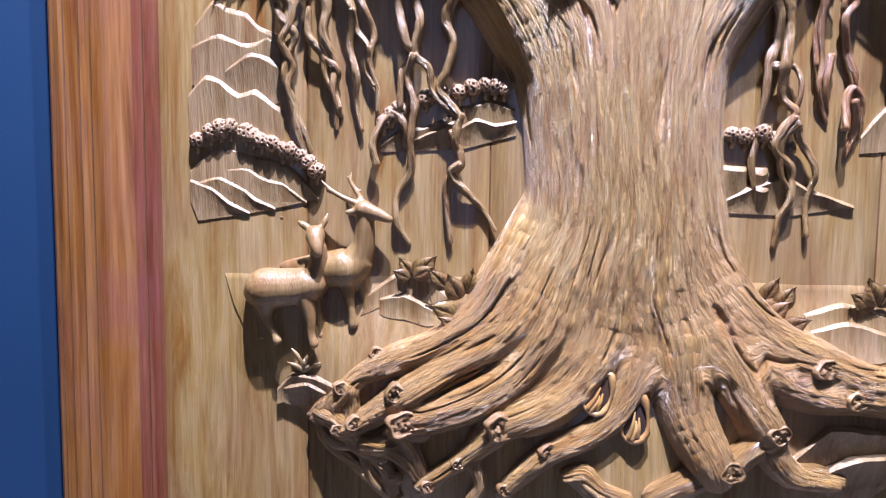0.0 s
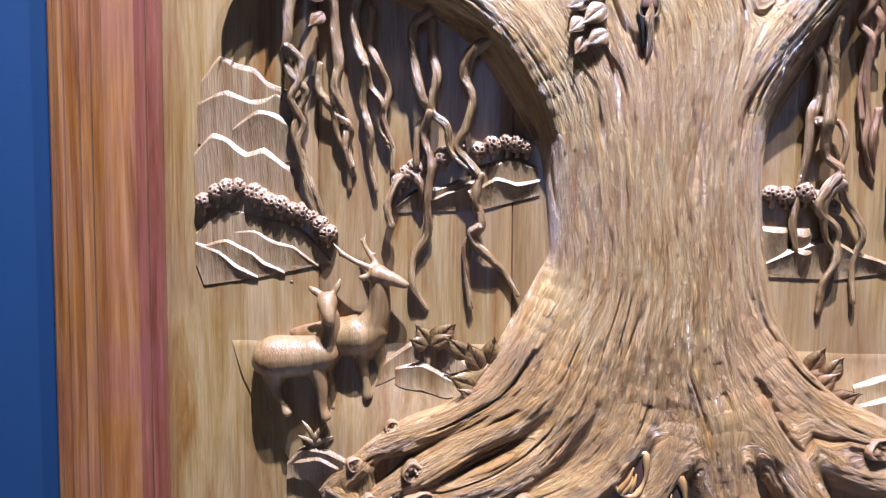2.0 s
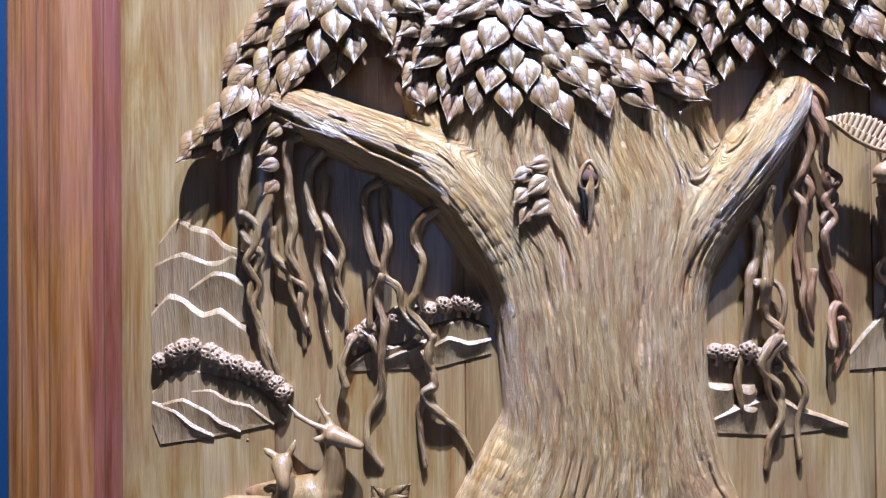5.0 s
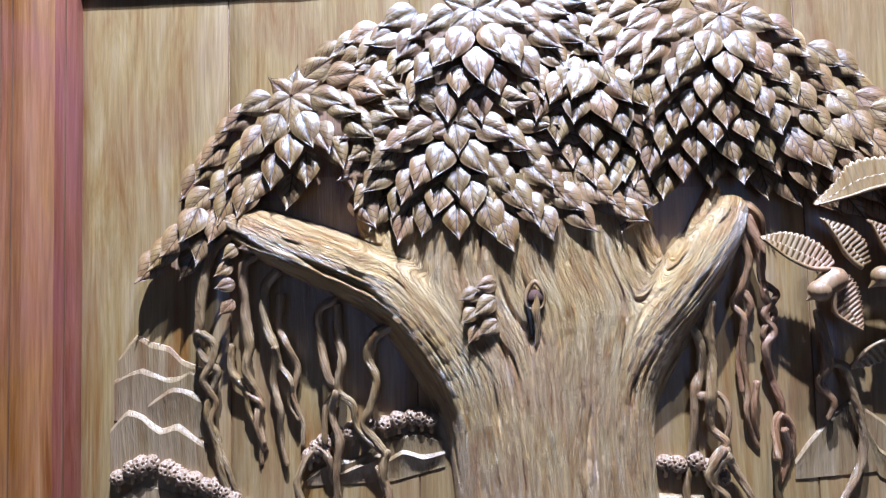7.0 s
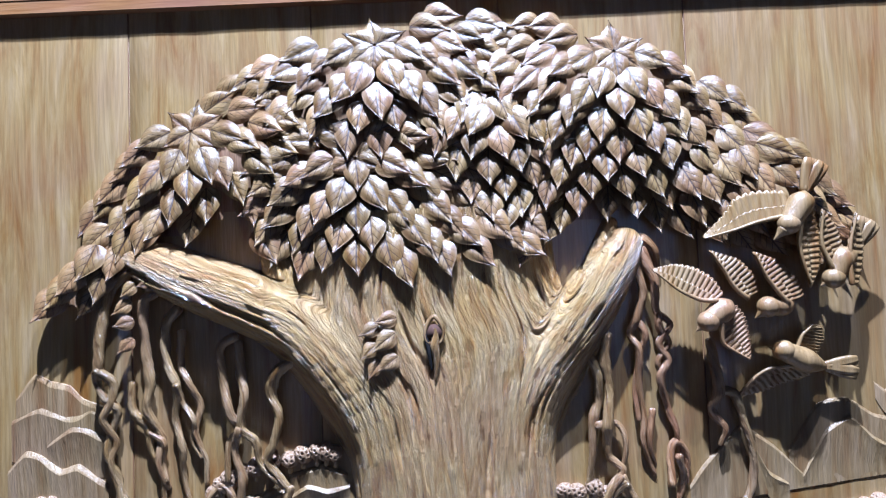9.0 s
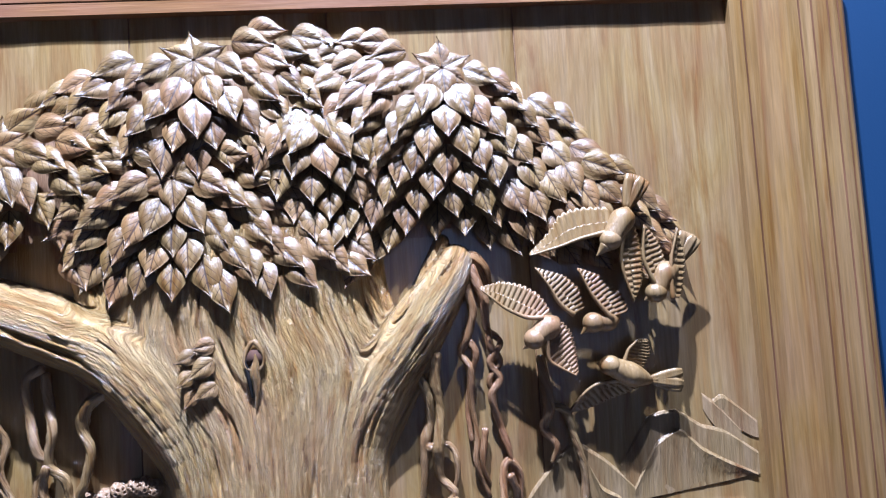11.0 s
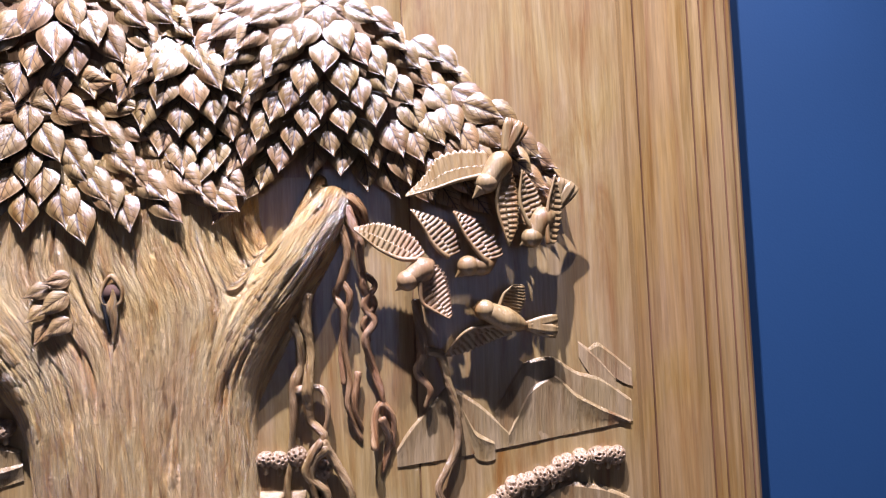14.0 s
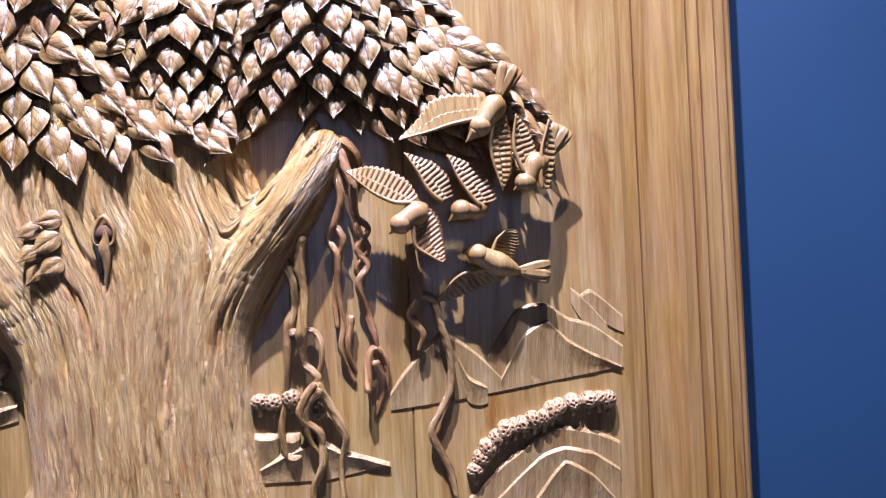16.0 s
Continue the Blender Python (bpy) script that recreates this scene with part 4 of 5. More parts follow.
verts, faces = [], []
mrows, mcols = 60, 50
for j in range(mrows + 1):
    z = 1.393 - (1.393 - 1.041) * (j / mrows)
    l = lerp_table(ARC, z)
    for k in range(mcols + 3):
        s = min(1.0, max(0.0, (k - 1) / mcols))
        x = l + (1.083 - 2 * l) * s
        h = mound_height(x, z) if 0 < k < mcols + 2 else -0.002
        h += 0.0012 * noise.noise(Vector((x * 18, 3, z * 18))) if 0 < k < mcols + 2 else 0
        verts.append((x, -h - 0.0004 if j else 0.002, z))
w = mcols + 3
for j in range(mrows):
    for k in range(w - 1):
        a = j * w + k
        faces.append((a, a + w, a + w + 1, a + 1))
ground_face = part("ground_face", verts, faces, BOARD, mound)
# a crisp edge where the ground is cut off from the board
sharp = ground_face.data.attributes.new("sharp_edge", "BOOLEAN", "EDGE")
sharp.data.foreach_set("value", [e.vertices[0] % w == e.vertices[1] % w and e.vertices[0] % w in (1, mcols + 1) for e in ground_face.data.edges])


# ---- hills and mountains ----
HILLS = {}


def hill(name, label):
    HILLS["now"] = thing(name, label, "carving")


def ridge(points, drop, height, bevel, foot=None):
    """One carved fold: a chamfer along its crest that thins towards the ends, then a hollowed face that runs down to its foot."""
    line = smooth_line(points, 7)
    line = [0.5 * p + 0.5 * q for p, q in zip(line, [np.array([np.interp(t, np.linspace(0, 1, len(points)), [c[k] for c in points]) for k in (0, 1)]) for t in np.linspace(0, 1, len(line))])]
    verts, faces = [], []
    n = len(line)
    steps = (0.12, 0.25, 0.4, 0.55, 0.7, 0.85, 1.0)
    for i, (x, z) in enumerate(line):
        q = i / (n - 1)
        fade = 0.30 + 0.70 * math.sin(math.pi * (0.04 + 0.92 * q)) ** 0.6
        base = mound_height(x, z) if HILLS.get("ground") else 0.0
        hh = 0.62 * height * fade
        b = 0.58 * bevel * (0.25 + 0.75 * fade) * (1 + 0.5 * noise.noise(Vector((x * 45, 0, z * 45))))
        low = z - b - 1.3 * drop * (0.25 + 0.75 * fade)
        if foot:
            low = min(z - b - 0.002, float(np.interp(x, [p[0] for p in foot], [p[1] for p in foot])))
        low_base = mound_height(x, low) if HILLS.get("ground") else 0.0
        end = 0.0014
        rough = 0.0006 * noise.noise(Vector((x * 120, 1, z * 120)))
        verts += [(x, -base + 0.001, z + 0.0016), (x, -base - 0.45 * hh, z + 0.0004), (x, -base - 0.86 * hh - rough, z - b * 0.6), (x, -base - hh - rough, z - b)]
        for c in steps:
            dip = (1 - c) ** 1.7
            verts.append((x, -(base + (low_base - base) * c) - end - (hh - end) * dip - 0.0004 * noise.noise(Vector((x * 90, c * 9, z * 40))), z - b + (low - z + b) * c))
        verts.append((x, -low_base + 0.001, low))
    m = 4 + len(steps) + 1
    for i in range(n - 1):
        for k in range(m - 1):
            a = i * m + k
            faces.append((a, a + 1, a + m + 1, a + m))
    ob = part("ridge", verts, faces, RELIEF, HILLS["now"])
    sharp = ob.data.attributes.new("sharp_edge", "BOOLEAN", "EDGE")
    crest = [e.vertices[0] % m == e.vertices[1] % m and e.vertices[0] % m in (1, 3, m - 2) for e in ob.data.edges]
    sharp.data.foreach_set("value", crest)
    return ob


def bush_data(seed):
    """A round clump of foliage drilled with many small holes."""
    rnd = random.Random(seed)
    bm = bmesh.new()
    bmesh.ops.create_icosphere(bm, subdivisions=5, radius=1.0)
    pits = []
    for k in range(44):
        y, a = 1 - (2 * k + 1) / 44, 2.39996 * k
        flat = math.sqrt(1 - y * y)
        pits.append((Vector((flat * math.cos(a), y, flat * math.sin(a))) + 0.10 * Vector((rnd.gauss(0, 1), rnd.gauss(0, 1), rnd.gauss(0, 1)))).normalized())
    for v in bm.verts:
        d = v.co.normalized()
        k = max(p.dot(d) for p in pits)
        dip = 0.5 if k > 0.9895 else (0.03 if k > 0.986 else 0.0)
        v.co = d * (1 - dip + 0.05 * noise.noise(d * 2.2 + Vector((seed, 0, 0))) + 0.015 * noise.noise(d * 8))
    me = bpy.data.meshes.new("bush")
    bm.to_mesh(me)
    bm.free()
    me.polygons.foreach_set("use_smooth", [True] * len(me.polygons))
    me.materials.append(BUSH)
    return me


BUSHES = [bush_data(k) for k in range(4)]


def bushes(points, r):
    row = thing("carved_tree_row", "row of small round carved trees drilled with many holes", "carving", "rows of small trees")
    spread = [points[0]]
    for (ax, az), (bx, bz) in zip(points, points[1:]):
        if math.hypot(bx - ax, bz - az) > 1.75 * r:
            spread.append(((ax + bx) / 2, (az + bz) / 2 + 0.1 * r))
        spread.append((bx, bz))
    for i, (x, z) in enumerate(spread):
        ob = new("bush", BUSHES[i % 4])
        ob.parent = row
        k = r * (0.76 + 0.20 * ((i * 7) % 5) / 5)
        ob.matrix_basis = pose(x, -0.004, z + 0.12 * r, 7 * i, 30 * i, 9 * i) @ Matrix.Diagonal((k * 1.12, k * 0.9, k, 1))
        part("bush_trunk", *tube([(x, z - r * 0.5, 0.006, 0.003), (x + 0.001, z - r * 0.8, 0.006, 0.0024), (x, z - r * 1.1, 0.004, 0.003)], 8, lump=0.2), RELIEF, row)


HILLS["ground"] = False
hill("carved_mountain", "carved mountain peaks with bright chamfered crests beside the crown")
ridge([(0.045, 1.680), (0.066, 1.706), (0.085, 1.698), (0.106, 1.692), (0.121, 1.677), (0.144, 1.668)], 0.06, 0.006, 0.009)
ridge([(0.040, 1.655), (0.061, 1.665), (0.074, 1.669), (0.088, 1.664), (0.101, 1.658), (0.119, 1.660), (0.131, 1.666), (0.147, 1.655)], 0.05, 0.008, 0.009)
ridge([(0.081, 1.628), (0.097, 1.640), (0.111, 1.649), (0.130, 1.643), (0.151, 1.631)], 0.04, 0.011, 0.011)
ridge([(0.036, 1.600), (0.057, 1.621), (0.074, 1.616), (0.097, 1.600), (0.117, 1.605), (0.137, 1.589), (0.150, 1.580)], 0.07, 0.011, 0.010)
HILLS["ground"] = False
hill("carved_hill", "carved folded hillside with pale crests below a tree row")
FOOT = [(0.032, 1.485), (0.045, 1.451), (0.106, 1.460), (0.189, 1.478)]
ridge([(0.036, 1.510), (0.066, 1.537), (0.081, 1.537), (0.104, 1.531), (0.133, 1.512), (0.153, 1.493)], 0.05, 0.005, 0.004, FOOT)
ridge([(0.103, 1.532), (0.120, 1.527), (0.138, 1.524), (0.165, 1.509), (0.191, 1.480)], 0.03, 0.006, 0.005, FOOT)
ridge([(0.079, 1.513), (0.105, 1.514), (0.126, 1.503), (0.150, 1.496), (0.177, 1.476)], 0.03, 0.007, 0.006, FOOT)
ridge([(0.041, 1.496), (0.072, 1.503), (0.102, 1.489), (0.117, 1.478), (0.139, 1.468)], 0.03, 0.008, 0.006, FOOT)
ridge([(0.036, 1.500), (0.063, 1.491), (0.083, 1.475), (0.108, 1.462)], 0.03, 0.009, 0.006, FOOT)
HILLS["ground"] = False
hill("carved_hill", "small carved hill with sharp crests behind the hanging aerial roots")
ridge([(0.264, 1.542), (0.286, 1.559), (0.317, 1.563), (0.348, 1.577)], 0.02, 0.008, 0.006, [(0.264, 1.534), (0.36, 1.538), (0.422, 1.554)])
ridge([(0.3, 1.548), (0.33, 1.561), (0.354, 1.572)], 0.02, 0.012, 0.006, [(0.264, 1.534), (0.36, 1.538), (0.422, 1.554)])
ridge([(0.352, 1.584), (0.392, 1.593), (0.419, 1.583)], 0.03, 0.009, 0.006, [(0.264, 1.534), (0.36, 1.538), (0.422, 1.554)])
ridge([(0.354, 1.561), (0.374, 1.573), (0.396, 1.567), (0.421, 1.571)], 0.03, 0.012, 0.006, [(0.264, 1.534), (0.36, 1.538), (0.422, 1.554)])
HILLS["ground"] = False
hill("carved_hill", "small carved hill with stepped crests beside the trunk")
ridge([(0.652, 1.521), (0.679, 1.52)], 0.012, 0.014, 0.012, [(0.647, 1.469), (0.73, 1.466), (0.798, 1.477)])
ridge([(0.684, 1.519), (0.702, 1.519)], 0.012, 0.014, 0.012, [(0.647, 1.469), (0.73, 1.466), (0.798, 1.477)])
ridge([(0.686, 1.501), (0.704, 1.5)], 0.012, 0.016, 0.012, [(0.647, 1.469), (0.73, 1.466), (0.798, 1.477)])
ridge([(0.656, 1.483), (0.683, 1.498), (0.72, 1.51), (0.749, 1.496), (0.798, 1.478)], 0.02, 0.012, 0.006, [(0.647, 1.469), (0.73, 1.466), (0.798, 1.477)])
HILLS["ground"] = False
hill("carved_mountain", "carved mountain range in low relief with chamfered crests")
ridge([(0.801, 1.554), (0.815, 1.574), (0.846, 1.606), (0.863, 1.62), (0.897, 1.596), (0.929, 1.564)], 0.05, 0.007, 0.006, [(0.8, 1.536), (0.873, 1.542), (1.073, 1.567)])
ridge([(0.913, 1.589), (0.948, 1.639), (0.981, 1.646), (1.01, 1.627), (1.037, 1.619), (1.075, 1.591)], 0.05, 0.006, 0.006, [(0.8, 1.536), (0.873, 1.542), (1.073, 1.567)])
ridge([(0.927, 1.563), (0.956, 1.612), (0.983, 1.626), (1.008, 1.603), (1.034, 1.587), (1.072, 1.568)], 0.035, 0.01, 0.006, [(0.8, 1.536), (0.873, 1.542), (1.073, 1.567)])
ridge([(1.014, 1.662), (1.035, 1.645), (1.057, 1.618)], 0.02, 0.004, 0.006)
ridge([(1.025, 1.652), (1.039, 1.658), (1.077, 1.626)], 0.02, 0.004, 0.006)
ridge([(0.875, 1.598), (0.889, 1.569), (0.911, 1.555)], 0.02, 0.009, 0.006)
HILLS["ground"] = False
hill("carved_hill", "carved folded hillside with rounded crests below a row of trees")
ridge([(0.885, 1.431), (0.932, 1.472), (0.986, 1.504), (1.033, 1.496), (1.066, 1.48)], 0.05, 0.008, 0.006)
ridge([(0.916, 1.428), (0.968, 1.472), (0.998, 1.481), (1.032, 1.472), (1.064, 1.45)], 0.05, 0.011, 0.006)
ridge([(0.962, 1.425), (0.997, 1.466), (1.03, 1.447), (1.056, 1.418)], 0.05, 0.014, 0.006)
HILLS["ground"] = True
hill("carved_slope", "low carved slope with chamfered crests on the ground")
ridge([(0.243, 1.361), (0.283, 1.391), (0.32, 1.389), (0.35, 1.363)], 0.02, 0.01, 0.006)
ridge([(0.265, 1.363), (0.294, 1.369), (0.329, 1.352)], 0.02, 0.013, 0.006)
HILLS["ground"] = True
hill("carved_slope", "low carved slope with chamfered crests on the ground by the sprout")
ridge([(0.141, 1.25), (0.162, 1.272), (0.191, 1.269), (0.221, 1.256)], 0.02, 0.008, 0.006)
ridge([(0.148, 1.254), (0.179, 1.262), (0.203, 1.252)], 0.02, 0.010, 0.006)
HILLS["ground"] = True
hill("carved_slope", "low carved slope with chamfered crests beside the roots")
ridge([(0.748, 1.355), (0.79, 1.368), (0.84, 1.355)], 0.02, 0.01, 0.006)
ridge([(0.752, 1.337), (0.794, 1.348), (0.84, 1.335)], 0.03, 0.013, 0.006)
HILLS["ground"] = True
hill("carved_slope", "low carved slope with chamfered crests under the roots")
ridge([(0.723, 1.19), (0.769, 1.234), (0.818, 1.231), (0.849, 1.225)], 0.03, 0.016, 0.006)
ridge([(0.764, 1.182), (0.794, 1.199), (0.85, 1.202)], 0.03, 0.020, 0.006)
bushes([(0.047, 1.545), (0.063, 1.554), (0.087, 1.56), (0.105, 1.554), (0.124, 1.545), (0.149, 1.534), (0.171, 1.529), (0.189, 1.51)], 0.012)
bushes([(0.269, 1.567), (0.287, 1.581), (0.317, 1.594), (0.355, 1.601), (0.385, 1.608), (0.406, 1.606)], 0.0115)
bushes([(0.661, 1.555), (0.675, 1.553), (0.694, 1.556), (0.721, 1.539)], 0.0115)
bushes([(0.893, 1.462), (0.908, 1.485), (0.929, 1.504), (0.95, 1.509), (0.974, 1.514), (0.993, 1.526), (1.009, 1.53), (1.029, 1.531), (1.052, 1.529)], 0.012)


# ---- plants ----
def plant(name, label, leaves):
    p = thing(name, label, "carving")
    for i, (x, z, h, turn, size) in enumerate(leaves):
        add_leaf(p, x, z, max(h, mound_height(x, z) + 0.004), turn, size, 4, 0, i)
    return p


plant("leaf_spray", "spray of folded pointed leaves carved on the trunk", [(0.483, 1.757, 0.041, -82, 0.58), (0.463, 1.749, 0.040, -60, 0.52), (0.481, 1.741, 0.042, -55, 0.66), (0.460, 1.730, 0.040, -42, 0.52), (0.483, 1.716, 0.042, -52, 0.60), (0.464, 1.712, 0.040, -35, 0.5)])
plant("leaf_spray", "small spray of carved leaves hanging below the branch", [(0.196, 1.805, 0.030, -50, 0.5), (0.222, 1.806, 0.034, -75, 0.5), (0.190, 1.785, 0.028, -60, 0.5), (0.192, 1.765, 0.028, -70, 0.5), (0.190, 1.745, 0.026, -40, 0.5)])
plant("leafy_plant", "low carved plant with folded pointed leaves beside the roots", [(0.368, 1.372, 0.018, 165, 0.75), (0.360, 1.366, 0.018, -150, 0.75), (0.345, 1.378, 0.018, -140, 0.7), (0.355, 1.348, 0.022, -110, 0.75), (0.362, 1.330, 0.024, -120, 0.7), (0.360, 1.312, 0.026, -80, 0.6)])
plant("leafy_plant", "small carved plant with two upright folded leaves", [(0.303, 1.390, 0.010, -150, 0.65), (0.308, 1.390, 0.012, 140, 0.8), (0.306, 1.390, 0.014, 115, 0.55), (0.300, 1.388, 0.014, -115, 0.5)])
plant("leafy_plant", "low carved plant with folded pointed leaves beside the roots", [(0.700, 1.372, 0.016, 150, 0.7), (0.715, 1.362, 0.018, 155, 0.7), (0.702, 1.350, 0.020, 130, 0.7), (0.720, 1.340, 0.022, 120, 0.7), (0.722, 1.322, 0.024, 110, 0.6), (0.700, 1.362, 0.016, 110, 0.6)])
plant("leafy_plant", "carved plant with broad pointed leaves on the slope", [(0.822, 1.366, 0.012, -120, 0.8), (0.824, 1.368, 0.014, -150, 0.8), (0.826, 1.366, 0.012, 160, 0.7)])


def sprout():
    p = thing("carved_sprout", "small carved sprout with thin curling blades", "carving")
    base = mound_height(0.176, 1.275)
    for bx, bz in ((-0.016, 0.010), (-0.012, 0.026), (0.010, 0.024), (0.017, 0.010), (0.002, 0.016)):
        part("blade", *tube(smooth_line([(0.176, 1.275, base + 0.001, 0.0032), (0.176 + bx * 0.5, 1.275 + bz * 0.7, base + 0.006, 0.0028), (0.176 + bx * 1.2, 1.275 + bz * 1.05, base + 0.004, 0.0010)], 6), 8, flat=0.7), RELIEF, p)


sprout()


# ---- carved figures ----
def ball(x, z, h, rx, rh, rz, turn=0.0, n=14):
    verts, faces = [], []
    for i in range(n + 1):
        th = math.pi * i / n
        for k in range(n * 2):
            a = math.pi * k / n
            p = Vector((rx * math.sin(th) * math.cos(a), -rh * math.sin(th) * math.sin(a), rz * math.cos(th)))
            p = Matrix.Rotation(radians(-turn), 3, "Y") @ p
            verts.append((x + p.x, -h + p.y, z + p.z))
    for i in range(n):
        for k in range(n * 2):
            a, b = i * n * 2 + k, i * n * 2 + (k + 1) % (n * 2)
            faces.append((a, b, b + n * 2, a + n * 2))
    return verts, faces


def figure(name, label, pieces, voxel, detail=()):
    verts, faces = merge(*pieces)
    ob = tagged(part(name, verts, faces, FIGURE), label, "carving")
    m = ob.modifiers.new("merge", "REMESH")
    m.mode, m.voxel_size, m.use_smooth_shade = "VOXEL", voxel, True
    ob.location.y = 0.011
    s = ob.modifiers.new("soften", "SMOOTH")
    s.factor, s.iterations = 0.5, 9
    return ob


def bar(rows, steps=6, sides=14, **more):
    return tube(smooth_line(rows, steps), sides, **more)


figure("carved_deer", "small carved doe standing beside the buck, smooth golden wood", [
    bar([(0.118, 1.366, 0.020, 0.018), (0.128, 1.372, 0.023, 0.0245), (0.150, 1.374, 0.024, 0.0235), (0.172, 1.376, 0.025, 0.0225), (0.188, 1.382, 0.026, 0.020), (0.196, 1.392, 0.026, 0.012)], 6, 20),
    bar([(0.186, 1.383, 0.026, 0.016), (0.195, 1.402, 0.030, 0.0115), (0.196, 1.424, 0.034, 0.010)]),
    ball(0.193, 1.436, 0.036, 0.0115, 0.012, 0.013), bar([(0.194, 1.434, 0.040, 0.010), (0.197, 1.424, 0.046, 0.0075), (0.199, 1.416, 0.048, 0.005)]),
    bar([(0.187, 1.444, 0.034, 0.004), (0.178, 1.449, 0.033, 0.0045), (0.172, 1.453, 0.032, 0.002)]), bar([(0.199, 1.446, 0.032, 0.004), (0.203, 1.454, 0.030, 0.004), (0.206, 1.462, 0.029, 0.0016)]),
    bar([(0.124, 1.360, 0.014, 0.013), (0.119, 1.340, 0.012, 0.007), (0.121, 1.322, 0.012, 0.0048), (0.121, 1.312, 0.012, 0.0058)]),
    bar([(0.132, 1.358, 0.028, 0.014), (0.133, 1.340, 0.028, 0.0075), (0.141, 1.322, 0.028, 0.005), (0.146, 1.311, 0.029, 0.006)]),
    bar([(0.185, 1.366, 0.018, 0.012), (0.192, 1.340, 0.016, 0.0065), (0.194, 1.326, 0.016, 0.005), (0.196, 1.316, 0.017, 0.0062)]),
    bar([(0.180, 1.364, 0.032, 0.012), (0.186, 1.340, 0.033, 0.007), (0.187, 1.322, 0.033, 0.005), (0.191, 1.309, 0.034, 0.0062)]),
    bar([(0.114, 1.374, 0.014, 0.005), (0.108, 1.372, 0.012, 0.002)])], 0.0016)
figure("carved_deer", "carved antlered buck standing behind the doe, smooth golden wood", [
    bar([(0.140, 1.399, 0.004, 0.006), (0.175, 1.396, 0.008, 0.016), (0.205, 1.396, 0.014, 0.022), (0.228, 1.399, 0.018, 0.024), (0.243, 1.408, 0.020, 0.018)], 6, 20),
    bar([(0.236, 1.404, 0.018, 0.021), (0.246, 1.425, 0.022, 0.0145), (0.249, 1.448, 0.026, 0.0115), (0.248, 1.463, 0.028, 0.010)]),
    ball(0.248, 1.468, 0.029, 0.012, 0.011, 0.010), bar([(0.246, 1.468, 0.030, 0.0105), (0.262, 1.463, 0.031, 0.008), (0.274, 1.458, 0.031, 0.0058), (0.279, 1.456, 0.031, 0.0045)]),
    bar([(0.240, 1.466, 0.032, 0.004), (0.232, 1.464, 0.034, 0.004), (0.227, 1.465, 0.034, 0.0016)]),
    bar([(0.243, 1.473, 0.030, 0.0042), (0.226, 1.480, 0.032, 0.0034), (0.210, 1.489, 0.031, 0.0030), (0.198, 1.500, 0.028, 0.0016)]), bar([(0.215, 1.486, 0.031, 0.0028), (0.204, 1.487, 0.030, 0.0012)]),
    bar([(0.246, 1.476, 0.026, 0.0040), (0.238, 1.488, 0.024, 0.0032), (0.231, 1.500, 0.022, 0.0028), (0.232, 1.510, 0.020, 0.0014)]), bar([(0.238, 1.488, 0.024, 0.0030), (0.244, 1.490, 0.024, 0.0014)]), bar([(0.231, 1.500, 0.022, 0.0028), (0.226, 1.505, 0.021, 0.0012)]),
    bar([(0.226, 1.392, 0.022, 0.014), (0.229, 1.365, 0.022, 0.0075), (0.233, 1.345, 0.022, 0.0055), (0.235, 1.331, 0.022, 0.0068)]),
    bar([(0.242, 1.395, 0.016, 0.012), (0.246, 1.368, 0.015, 0.0068), (0.248, 1.350, 0.015, 0.005), (0.248, 1.339, 0.015, 0.0062)])], 0.0016)


def feathers(x, z, h, start, end, inner, outer, count, lift, lean=0.0, width=0.0075):
    """A fan of overlapping feathers between two directions (degrees, 0 is down, positive to the right)."""
    pieces = []
    for k in range(count):
        s = k / max(1, count - 1)
        a = radians(start + (end - start) * s)
        length = inner + (outer - inner) * s
        dx, dz = math.sin(a), -math.cos(a)
        sx, sz = -dz, dx
        verts, faces = [], []
        for j in range(6):
            q = j / 5
            wide = width * (0.55 + 0.75 * q - 0.75 * q**4) * 0.5
            for c in (-1, -0.35, 0, 0.35, 1):
                top = h + lift * q + lean * s + 0.0011 * (1 - abs(c)) * (1 - 0.3 * q) - (0.0008 if c == 0 else 0) + 0.0012 * (k % 2)
                verts.append((x + dx * length * q + sx * wide * c, -top, z + dz * length * q + sz * wide * c))
            for c in (1, -1):
                top = h + lift * q + lean * s - 0.0026
                verts.append((x + dx * length * q + sx * wide * c, -top, z + dz * length * q + sz * wide * c))
        for j in range(5):
            for c in range(7):
                p, r = j * 7 + c, j * 7 + (c + 1) % 7
                faces.append((p, r, r + 7, p + 7))
        faces += [tuple(range(6, -1, -1)), tuple(35 + c for c in range(7))]
        pieces.append((verts, faces))
    return pieces


def along_line(line, q):
    """The place at a share q of a bent line's length."""
    run = np.concatenate([[0], np.cumsum(np.hypot(*np.diff(np.array(line), axis=0).T))])
    return tuple(float(np.interp(q * run[-1], run, [p[k] for p in line])) for k in (0, 1))


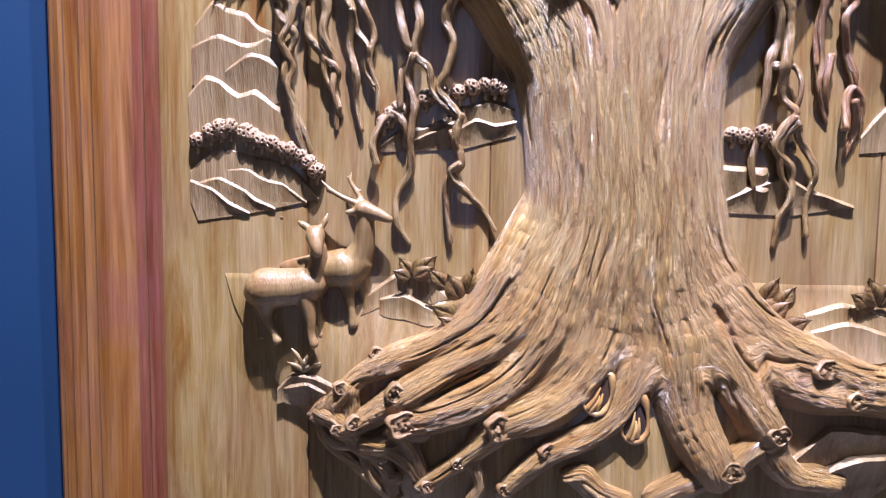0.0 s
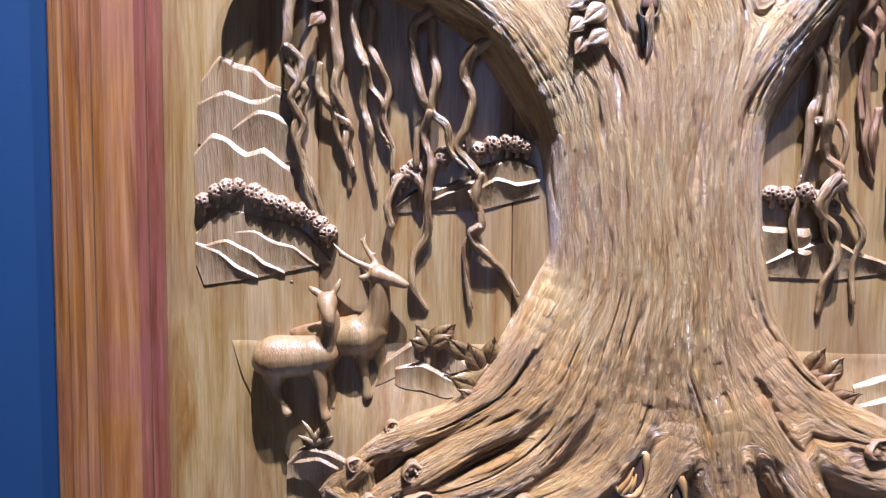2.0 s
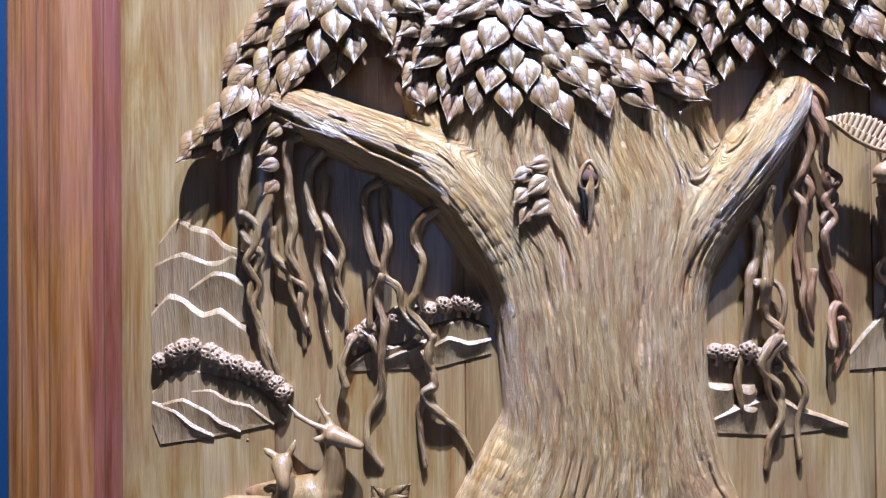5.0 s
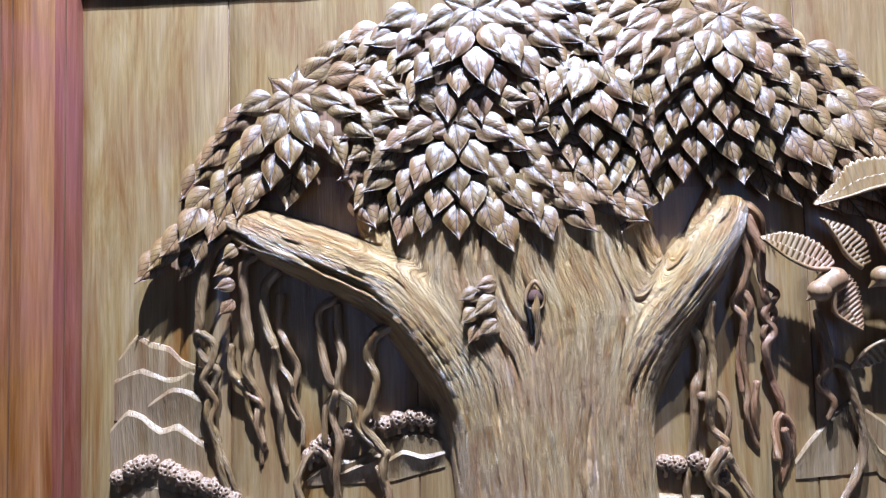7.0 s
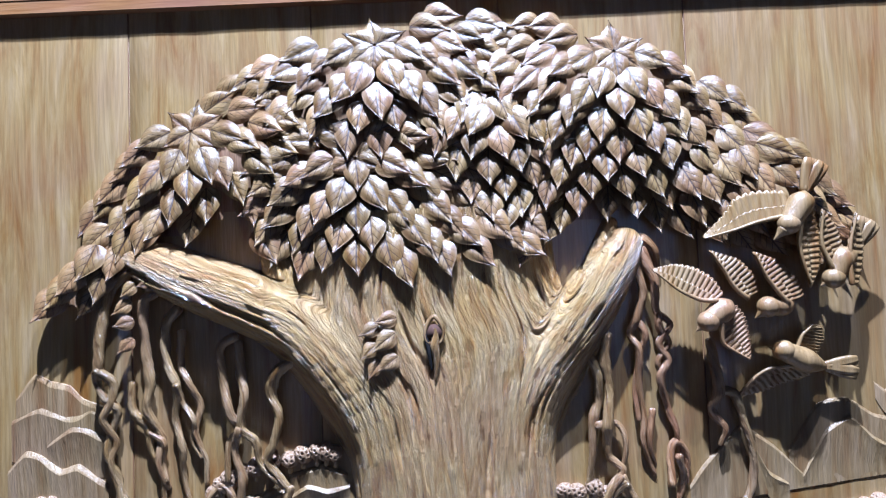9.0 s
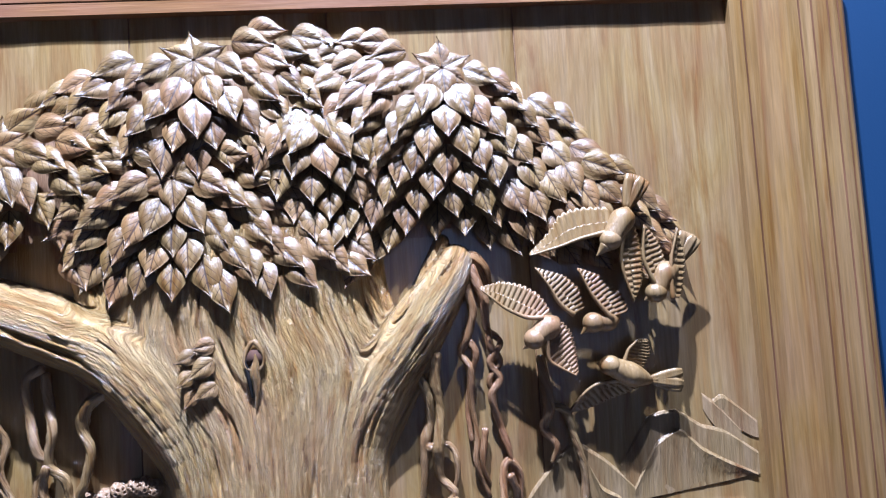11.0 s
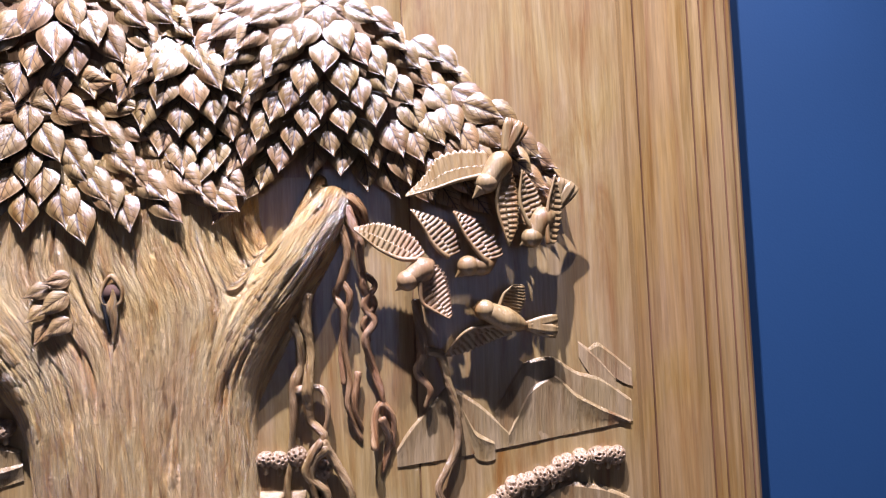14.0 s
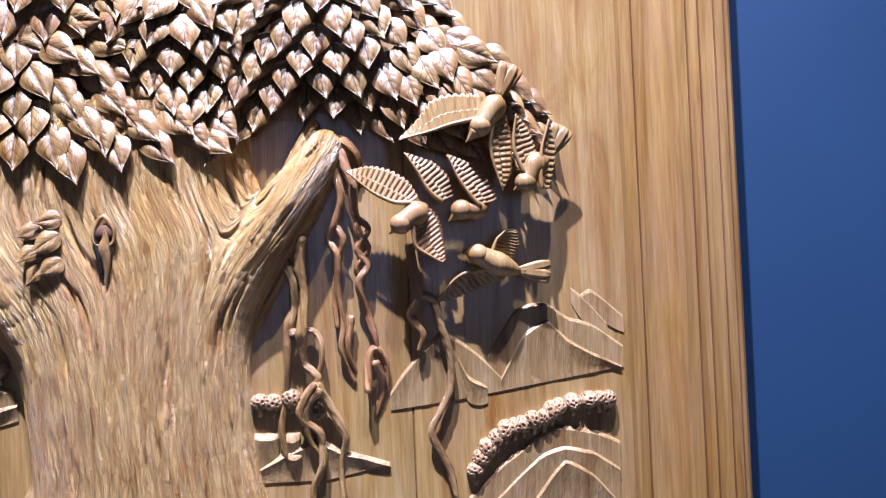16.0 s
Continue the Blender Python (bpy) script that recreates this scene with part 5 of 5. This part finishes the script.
def wing(lead, trail, h0, h1, count):
    """A wing between the line of its arm and the line of its feather tips: long feathers, then two rows of coverts over them."""
    pieces = []
    for reach, up, number in ((1.0, 0.0, count + 3), (0.42, 0.0008, count + 1)):
        for k in range(number):
            a0, a1 = (along_line(lead, (k + o) / number) for o in (-0.15 if k else 0.0, 1.35 if k < number - 1 else 1.0))
            b0, b1 = (along_line(trail, (k + o) / number) for o in (-0.15 if k else 0.0, 1.35 if k < number - 1 else 1.0))
            verts, faces = [], []
            for j in range(8):
                q = j / 7
                tip = 1.0 if q < 0.8 else math.sqrt(max(0.03, 1 - ((q - 0.8) / 0.2) ** 2))
                for c in (0.0, 0.2, 0.45, 0.5, 0.55, 0.8, 1.0):
                    e = 0.5 + (c - 0.5) * tip
                    ax, az = a0[0] + (a1[0] - a0[0]) * e, a0[1] + (a1[1] - a0[1]) * e
                    bx, bz = b0[0] + (b1[0] - b0[0]) * e, b0[1] + (b1[1] - b0[1]) * e
                    spread = (k + 0.5) / number
                    top = h0 + (h1 - h0) * spread + up - 0.0035 * q * reach + 0.0009 * (1 - c) + (-0.0005 if c == 0.5 else 0.0)
                    verts.append((ax + (bx - ax) * q * reach, -top, az + (bz - az) * q * reach))
                for c in (1.0, 0.0):
                    x, y, z = verts[j * 9 + (6 if c else 0)]
                    verts.append((x, y + 0.0030, z))
            for j in range(7):
                for c in range(9):
                    p, r = j * 9 + c, j * 9 + (c + 1) % 9
                    faces.append((p, r, r + 9, p + 9))
            faces += [tuple(range(8, -1, -1)), tuple(63 + c for c in range(9))]
            pieces.append((verts, faces))
    arm = [(*along_line(lead, q), h0 + (h1 - h0) * q + 0.0035, 0.0029 - 0.0020 * q) for q in (0, 0.2, 0.4, 0.6, 0.8, 0.97)]
    pieces.append(bar(arm, 3, 10))
    return pieces


def bird(label, body, head, beak, tail, tail_end, wings, h, fat=1.0):
    (bx, bz), (hx, hz), (kx, kz), (tx, tz), (ex, ez) = body, head, beak, tail, tail_end
    def between(p, q, s):
        return p[0] + (q[0] - p[0]) * s, p[1] + (q[1] - p[1]) * s
    pieces = [bar([(*tail, h - 0.004, 0.0060 * fat), (*between(tail, body, 0.5), h - 0.001, 0.0115 * fat), (*body, h + 0.001, 0.0150 * fat), (*between(body, head, 0.55), h + 0.003, 0.0130 * fat), (*head, h + 0.005, 0.0100)], 6, 20),
              ball(hx, hz, h + 0.006, 0.0118, 0.0112, 0.0112), bar([(*between(head, beak, 0.40), h + 0.006, 0.0070), (*between(head, beak, 0.72), h + 0.005, 0.0032), (kx, kz, h + 0.004, 0.0007)], 5, 12)]
    tlen, tdir = math.hypot(ex - tx, ez - tz), math.degrees(math.atan2(ex - tx, -(ez - tz)))
    if tlen > 0.02:
        pieces += feathers(tx, tz, h - 0.004, tdir - 15, tdir + 15, tlen, tlen, 4, 0.002, width=0.0125)
    for lead, trail, h0, h1, count in wings:
        pieces += wing(lead, trail, h0, h1, count)
    verts, faces = merge(*pieces)
    return tagged(part("carved_bird", verts, faces, FIGURE), label, "carving", "flock of carved birds")


bird("carved bird diving with both wings spread over the crown", (0.922, 1.863), (0.905, 1.840), (0.889, 1.824), (0.928, 1.872), (0.945, 1.909), [
    ([(0.908, 1.850), (0.877, 1.845), (0.852, 1.837), (0.819, 1.829)], [(0.909, 1.877), (0.878, 1.879), (0.855, 1.874), (0.839, 1.851), (0.819, 1.832)], 0.046, 0.040, 11),
    ([(0.920, 1.849), (0.914, 1.823), (0.918, 1.799), (0.927, 1.772)], [(0.935, 1.855), (0.942, 1.824), (0.940, 1.793), (0.929, 1.772)], 0.050, 0.046, 11)], 0.046, 0.9)
bird("carved bird diving with folded wings beside the crown", (0.968, 1.801), (0.955, 1.781), (0.942, 1.773), (0.984, 1.809), (1.004, 1.843), [
    ([(0.953, 1.791), (0.943, 1.813), (0.942, 1.831), (0.946, 1.855)], [(0.969, 1.797), (0.970, 1.814), (0.962, 1.839), (0.948, 1.856)], 0.040, 0.044, 9),
    ([(0.971, 1.774), (0.971, 1.800), (0.975, 1.822), (0.985, 1.851)], [(0.982, 1.773), (0.990, 1.798), (0.993, 1.820), (0.987, 1.851)], 0.042, 0.038, 9)], 0.034, 0.9)
bird("carved bird gliding with one raised wing and a fanned tail", (0.924, 1.693), (0.900, 1.705), (0.886, 1.708), (0.946, 1.685), (0.984, 1.682), [
    ([(0.915, 1.700), (0.922, 1.720), (0.934, 1.731)], [(0.940, 1.693), (0.950, 1.712), (0.948, 1.730)], 0.024, 0.028, 8),
    ([(0.918, 1.689), (0.885, 1.685), (0.872, 1.676), (0.855, 1.655)], [(0.934, 1.677), (0.907, 1.668), (0.879, 1.657), (0.856, 1.653)], 0.028, 0.014, 10)], 0.026, 0.9)
bird("carved bird with one wing stretched up and one hanging down", (0.835, 1.752), (0.817, 1.740), (0.804, 1.730), (0.844, 1.758), (0.852, 1.764), [
    ([(0.827, 1.762), (0.808, 1.763), (0.787, 1.775), (0.763, 1.796)], [(0.838, 1.768), (0.828, 1.787), (0.809, 1.799), (0.788, 1.804), (0.763, 1.799)], 0.040, 0.038, 12),
    ([(0.830, 1.738), (0.830, 1.717), (0.842, 1.708), (0.861, 1.697)], [(0.849, 1.758), (0.860, 1.744), (0.864, 1.722), (0.865, 1.700)], 0.042, 0.036, 9)], 0.037, 0.9)
bird("small carved bird with both wings raised, below the crown", (0.900, 1.754), (0.883, 1.753), (0.869, 1.741), (0.913, 1.759), (0.922, 1.762), [
    ([(0.862, 1.763), (0.847, 1.775), (0.838, 1.793), (0.823, 1.815)], [(0.878, 1.769), (0.875, 1.787), (0.857, 1.806), (0.824, 1.817)], 0.036, 0.042, 11),
    ([(0.902, 1.757), (0.893, 1.767), (0.881, 1.783), (0.868, 1.811)], [(0.923, 1.762), (0.918, 1.781), (0.896, 1.803), (0.870, 1.813)], 0.042, 0.046, 11)], 0.034, 0.8)
